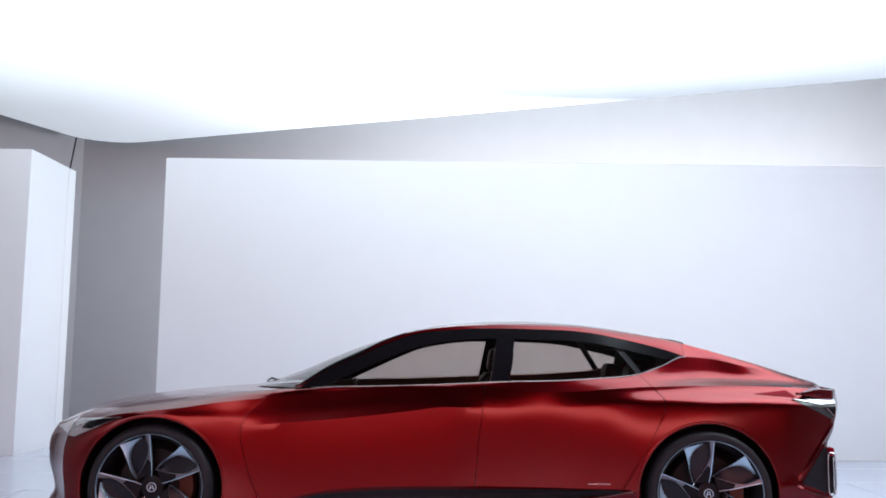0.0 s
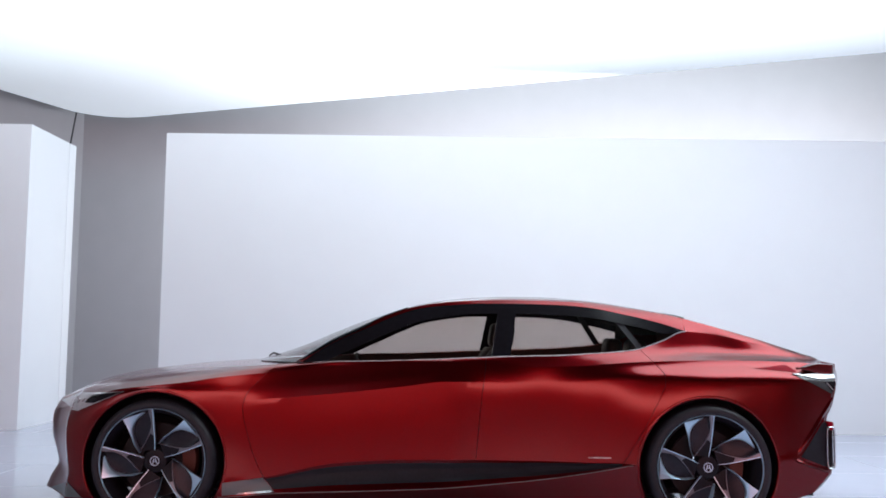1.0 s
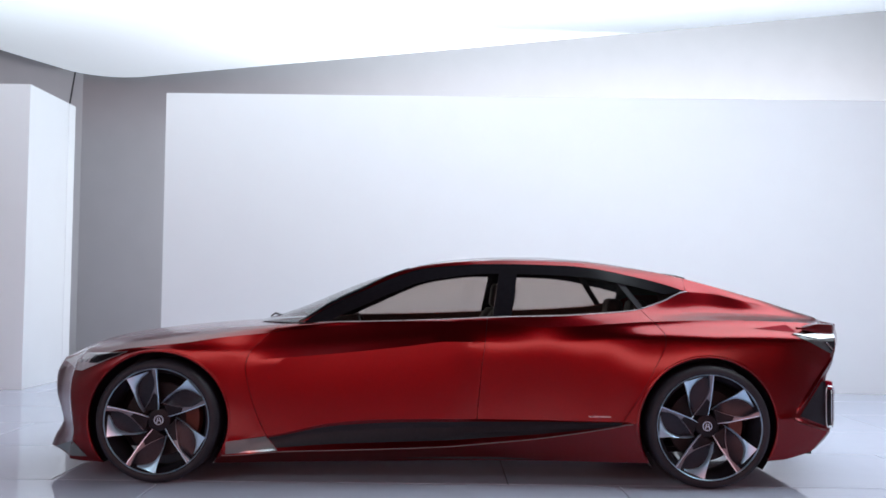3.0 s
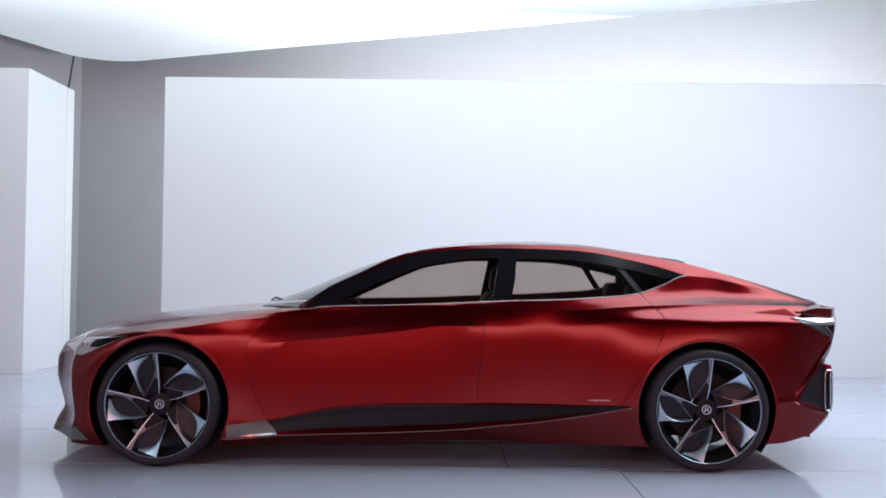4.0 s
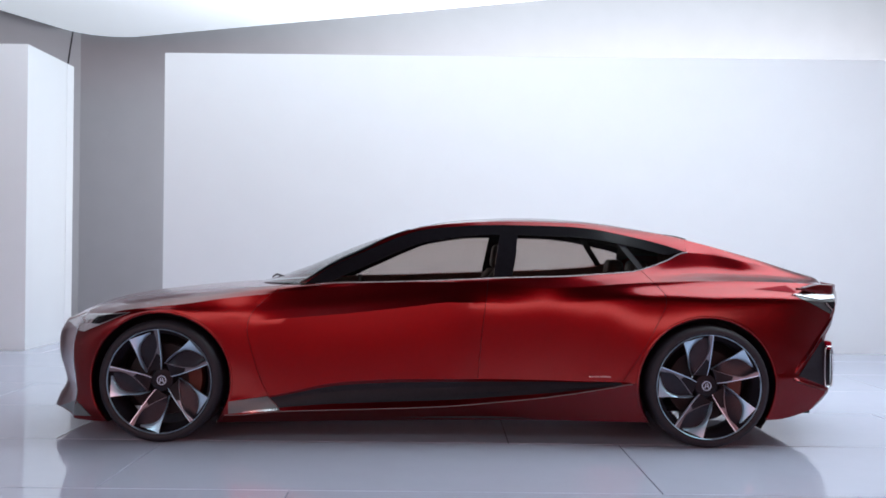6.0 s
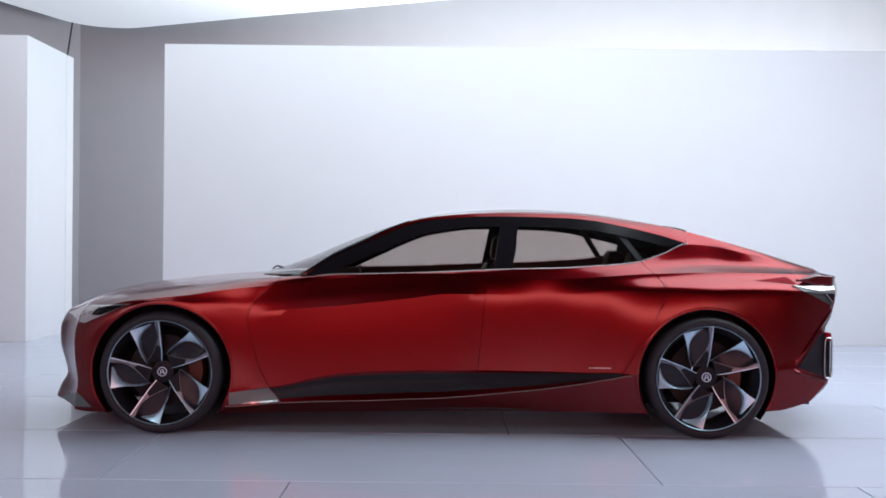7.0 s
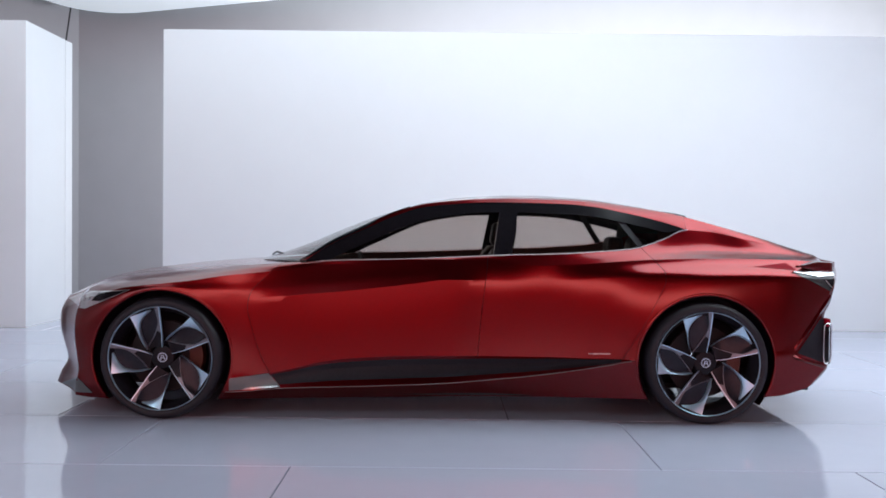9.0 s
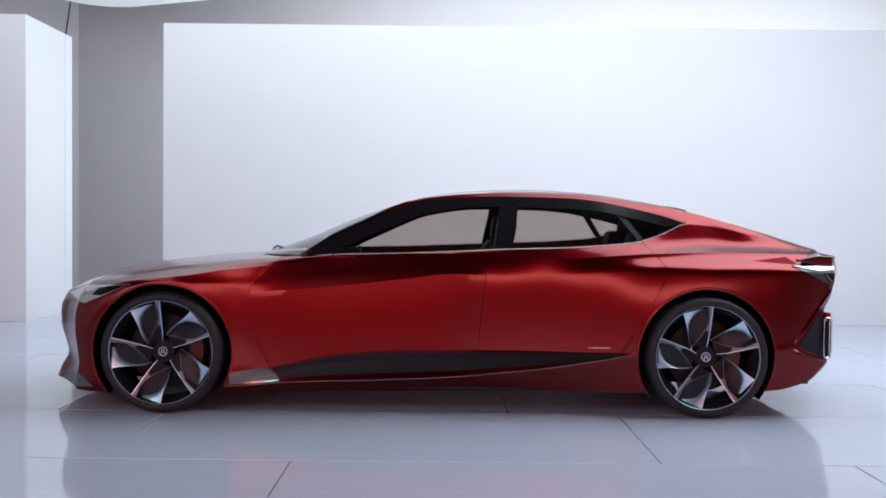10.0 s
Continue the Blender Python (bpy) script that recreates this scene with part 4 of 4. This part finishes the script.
for x in HUBS:
    for side in (-1, 1):
        # rolled edge of the wheel arch
        bm = bmesh.new()
        rows = []
        for i in range(73):
            an = radians(-34 + 248 * i / 72)
            at = lambda rad, up: (x + rad * math.cos(an), side * (flank_w(x + (ARCH_R + .008) * math.cos(an), HUB_Z + (ARCH_R + .008) * math.sin(an)) + up), HUB_Z + rad * math.sin(an))
            if HUB_Z + ARCH_R * math.sin(an) < Z_SILL(x + ARCH_R * math.cos(an)) + 0.004:
                continue
            rows.append([at(ARCH_R - .004, -.035), at(ARCH_R - .004, -.001), at(ARCH_R - .001, .0035), at(ARCH_R + .006, .0045), at(ARCH_R + .014, .002), at(ARCH_R + .016, -.006)])
        sheet(bm, rows)
        part("arch_lip", bm, PAINT, car, "rolled red wheel arch edge", smooth=50)
        bm = bmesh.new()
        # caliper: a block bent round the disc's rear edge
        rows = []
        for i in range(9):
            an = radians(-24 + 48 * i / 8)
            rows.append([(x + rr * math.cos(an), side * yy, HUB_Z + rr * math.sin(an)) for rr, yy in ((.14, .935), (.215, .935), (.222, .92), (.222, .87), (.14, .87))])
        sheet(bm, rows, close=True)
        bm.verts.ensure_lookup_table()
        bm.faces.new([bm.verts[k] for k in range(5)])
        bm.faces.new([bm.verts[-5 + k] for k in range(5)])
        part("brake_caliper", bm, CALIPER, car, "bronze-red brake caliper")
        # wheel housing
        bm = bmesh.new()
        rows = []
        for i in range(25):
            an = radians(-38 + 256 * i / 24)
            rows.append([(x + (ARCH_R + .004) * math.cos(an), side * yy, HUB_Z + (ARCH_R + .004) * math.sin(an)) for yy in (1.0, .9, .78, .66)] + [(x + .02 * math.cos(an), side * .64, HUB_Z + .02 * math.sin(an))])
        sheet(bm, rows)
        part("wheel_housing", bm, BLACK_PLASTIC, car, "black wheel housing", smooth=40)

# ---- underside and cabin ----
bm = bmesh.new()
for xa, xb, wd in ((-2.25, -1.99, .62), (-1.19, 1.11, .92), (1.92, 2.25, .62), (-1.99, -1.19, .60), (1.11, 1.92, .60)):
    box(bm, xa, xb, -wd, wd, .135, .165)
part("underbody", bm, BLACK_PLASTIC, car, "flat black underbody", smooth=0)
bm = bmesh.new()
box(bm, -.95, 1.35, -.86, .86, .30, .34, bevel=.01)
box(bm, -1.0, -.92, -.84, .84, .30, .84, bevel=.01)
part("cabin_floor", bm, LEATHER, car, "dark cabin floor", smooth=30)
bm = bmesh.new()
rows = []
for x, zt in ((-1.04, .868), (-.95, .874), (-.80, .880), (-.62, .882), (-.48, .872), (-.42, .83), (-.46, .60), (-.60, .50)):
    rows.append([(x, yy, zt - .02 * (abs(yy) / .8) ** 2) for yy in np.linspace(-.80, .80, 9)])
sheet(bm, rows)
skin("dashboard", bm, LEATHER, "dark leather dashboard under the windscreen", t=0.02)
bm = bmesh.new()
lathe(bm, [(.168 + .013 * math.cos(2 * math.pi * k / 8), .013 * math.sin(2 * math.pi * k / 8)) for k in range(9)], 40)
box(bm, -.16, .16, -.008, .008, -.018, .018, bevel=.004)
part("steering_wheel", bm, LEATHER, car, "dark steering wheel", m=pose(-.46, -.38, .785, 0, 0, 90) @ pose(0, 0, 0, -24))
bm = bmesh.new()
box(bm, -.45, 1.2, -.12, .12, .34, .62, bevel=.04)
part("centre_console", bm, LEATHER, car, "dark centre console", smooth=40)
for side in (-1, 1):
    bm = bmesh.new()
    rows = []
    for x in np.linspace(-.95, 1.30, 40):
        rows.append([(x, side * (W_BELT(x) - d), z) for d, z in ((.035, Z_BELT(x) - .012), (.075, Z_BELT(x) - .004), (.085, Z_BELT(x) - .03), (.07, .34))])
    sheet(bm, rows)
    part("door_lining", bm, DOOR_CLOTH, car, "grey cloth door lining", smooth=40)


def seat(x, y, back):
    root = new("seat")
    root.parent = car
    root.matrix_basis = pose(x, y, .34)
    tagged(root, "dark leather bucket seat with headrest")
    bm = bmesh.new()
    box(bm, -.26, .24, -.25, .25, .0, .20, bevel=.06, segments=3)
    part("cushion", bm, LEATHER, root, smooth=60)
    bm = bmesh.new()
    rows = []
    for k in range(13):
        t = k / 12
        h = .12 + t * back
        lean = .20 + .20 * t + .03 * math.sin(t * 6)
        half = .245 - .03 * t - .10 * max(0, t - .78) / .22
        th = .075 - .025 * t
        rows.append([(lean + th * sx, half * sy, h) for sx, sy in ((-1, -.7), (-.45, -1), (.6, -1), (1, -.6), (1, .6), (.6, 1), (-.45, 1), (-1, .7), (-.7, 0))])
    sheet(bm, rows, close=True)
    bm.verts.ensure_lookup_table()
    bm.faces.new([bm.verts[-9 + k] for k in range(9)])
    part("backrest", bm, LEATHER, root, smooth=60)
    bm = bmesh.new()
    box(bm, -.05, .06, -.13, .13, 0, .17, bevel=.045, segments=3)
    part("headrest", bm, LEATHER, root, smooth=60, m=pose(.405, 0, .12 + back, 0, 8, 0))


for y in (-.40, .40):
    seat(-.02, y, .52)
    seat(.80, y, .425)

# dark lining of the rear pillars and under the rear glass
bm = bmesh.new()
rows = []
for x in np.linspace(1.30, 2.0, 16):
    half = [((W_BELT(x) - .05), min(Z_BELT(x), 1.10) - .02), (W_RAIL(x) - .03, Z_RAIL(x) - .03), (.25, Z_TOP(x) - .035)]
    rows.append([(x, -w, z) for w, z in half] + [(x, w, z) for w, z in half[::-1]])
sheet(bm, rows)
part("rear_lining", bm, LEATHER, car, "dark lining round the rear glass", smooth=40)
bm = bmesh.new()
sheet(bm, [[(x, yy, z) for yy in (-.72, -.3, .3, .72)] for x, z in ((1.16, .86), (1.22, .905), (1.6, .93), (1.98, .95))])
skin("parcel_shelf", bm, LEATHER, "dark shelf behind the rear seats", t=0.015)

# roof lining
bm = bmesh.new()
sheet(bm, [[(x, W_RAIL(x) * s * 1.06, Z_TOP(x) - .045 - .030 * abs(s) ** 2) for s in np.linspace(-1, 1, 15)] for x in np.linspace(-.13, 1.95, 36)])
part("roof_lining", bm, LINER, car, "grey cloth roof lining", smooth=40)
# wiper and small black blade at the top of the rear glass
bm = bmesh.new()
rows = [[(x, yy + a, z + b) for a, b in ((-.008, 0), (.008, 0), (.006, .012), (-.006, .012))] for x, yy, z in ((-1.16, .05, .906), (-1.10, -.12, .930), (-1.00, -.40, .922))]
sheet(bm, rows, close=True)
part("wiper", bm, BLACK_PLASTIC, car, "black windscreen wiper")
bm = bmesh.new()
sheet(bm, [[(x, yy, z + b) for yy, b in ((-.10, 0), (-.08, .012), (.08, .012), (.10, 0))] for x, z in ((1.40, 1.222), (1.48, 1.216), (1.56, 1.204), (1.62, 1.190))])
skin("roof_fin", bm, BLACK_GLOSS, "low black fin over the rear glass", t=0.008)
# lip spoiler across the tail
bm = bmesh.new()
rows = []
for yy in np.linspace(-.60, .60, 31):
    x = 2.455 - .05 * (abs(yy) / .60) ** 4
    rows.append([(x - .22, yy, .962), (x - .10, yy, .938), (x - .004, yy, .922), (x, yy, .917), (x - .004, yy, .864), (x - .012, yy, .858), (x - .16, yy, .868)])
capped(bm, rows)
for side in (-1, 1):
    sb = bmesh.new()
    rows = []
    for x in np.linspace(2.03, 2.43, 26):
        w, top = flank_w(x, .872) + .004, .910 + .032 * ease((x - 2.03) / .16) - .05 * (x - 2.03)
        low = .893 - .06 * min(1.0, (x - 2.03) / .3)
        grow = ease((x - 2.03) / .10)
        rows.append([(x, side * (w + a * grow), z) for a, z in ((-.02, low + .012), (.000, low + .014), (.002, low + .02), (.006, top - .012), (.002, top - .004), (-.05, top))])
    sheet(sb, rows)
    part("spoiler_side", sb, PAINT, car, "red side wall of the tail lip", smooth=40)
part("tail_spoiler", bm, PAINT, car, "red lip spoiler across the tail", smooth=40)

# ---- floor sheets: large glossy boards with fine dark joints, the last pieces of the setting ----
def floor_sheets():
    edges_y = [-6.0, -3.2, -2.13, -1.06, 0.01, 1.08, 2.15, 3.21, 4.30, 5.40, 6.53, 7.59, 8.65, 9.72, 10.79, 11.86, 12.93, 15.0]
    offs = {3.21: 1.91, 4.30: 1.02, 5.40: 0.39, 2.15: 1.04}
    share = {}
    for k, (ya, yb) in enumerate(zip(edges_y, edges_y[1:])):
        x0 = offs.get(ya, 1.05 if k % 2 else 1.95)
        for n in range(-4, 4):
            xa, xb = x0 + 2.6 * n, x0 + 2.6 * (n + 1)
            xa, xb = max(xa, -9.0), min(xb, 9.0)
            if xb - xa < 0.1:
                continue
            key = (round(xb - xa, 3), round(yb - ya, 3))
            if key not in share:
                bm = bmesh.new()
                box(bm, 0.003, key[0] - 0.003, 0.003, key[1] - 0.003, -0.012, 0.0, bevel=0.0035, segments=2)
                share[key] = mesh_of("floor_sheet", bm, FLOOR_TILE, smooth=0)
            ob = new("floor_sheet", share[key])
            ob.parent = floor
            ob.matrix_basis = pose(xa, ya, 0)


floor_sheets()
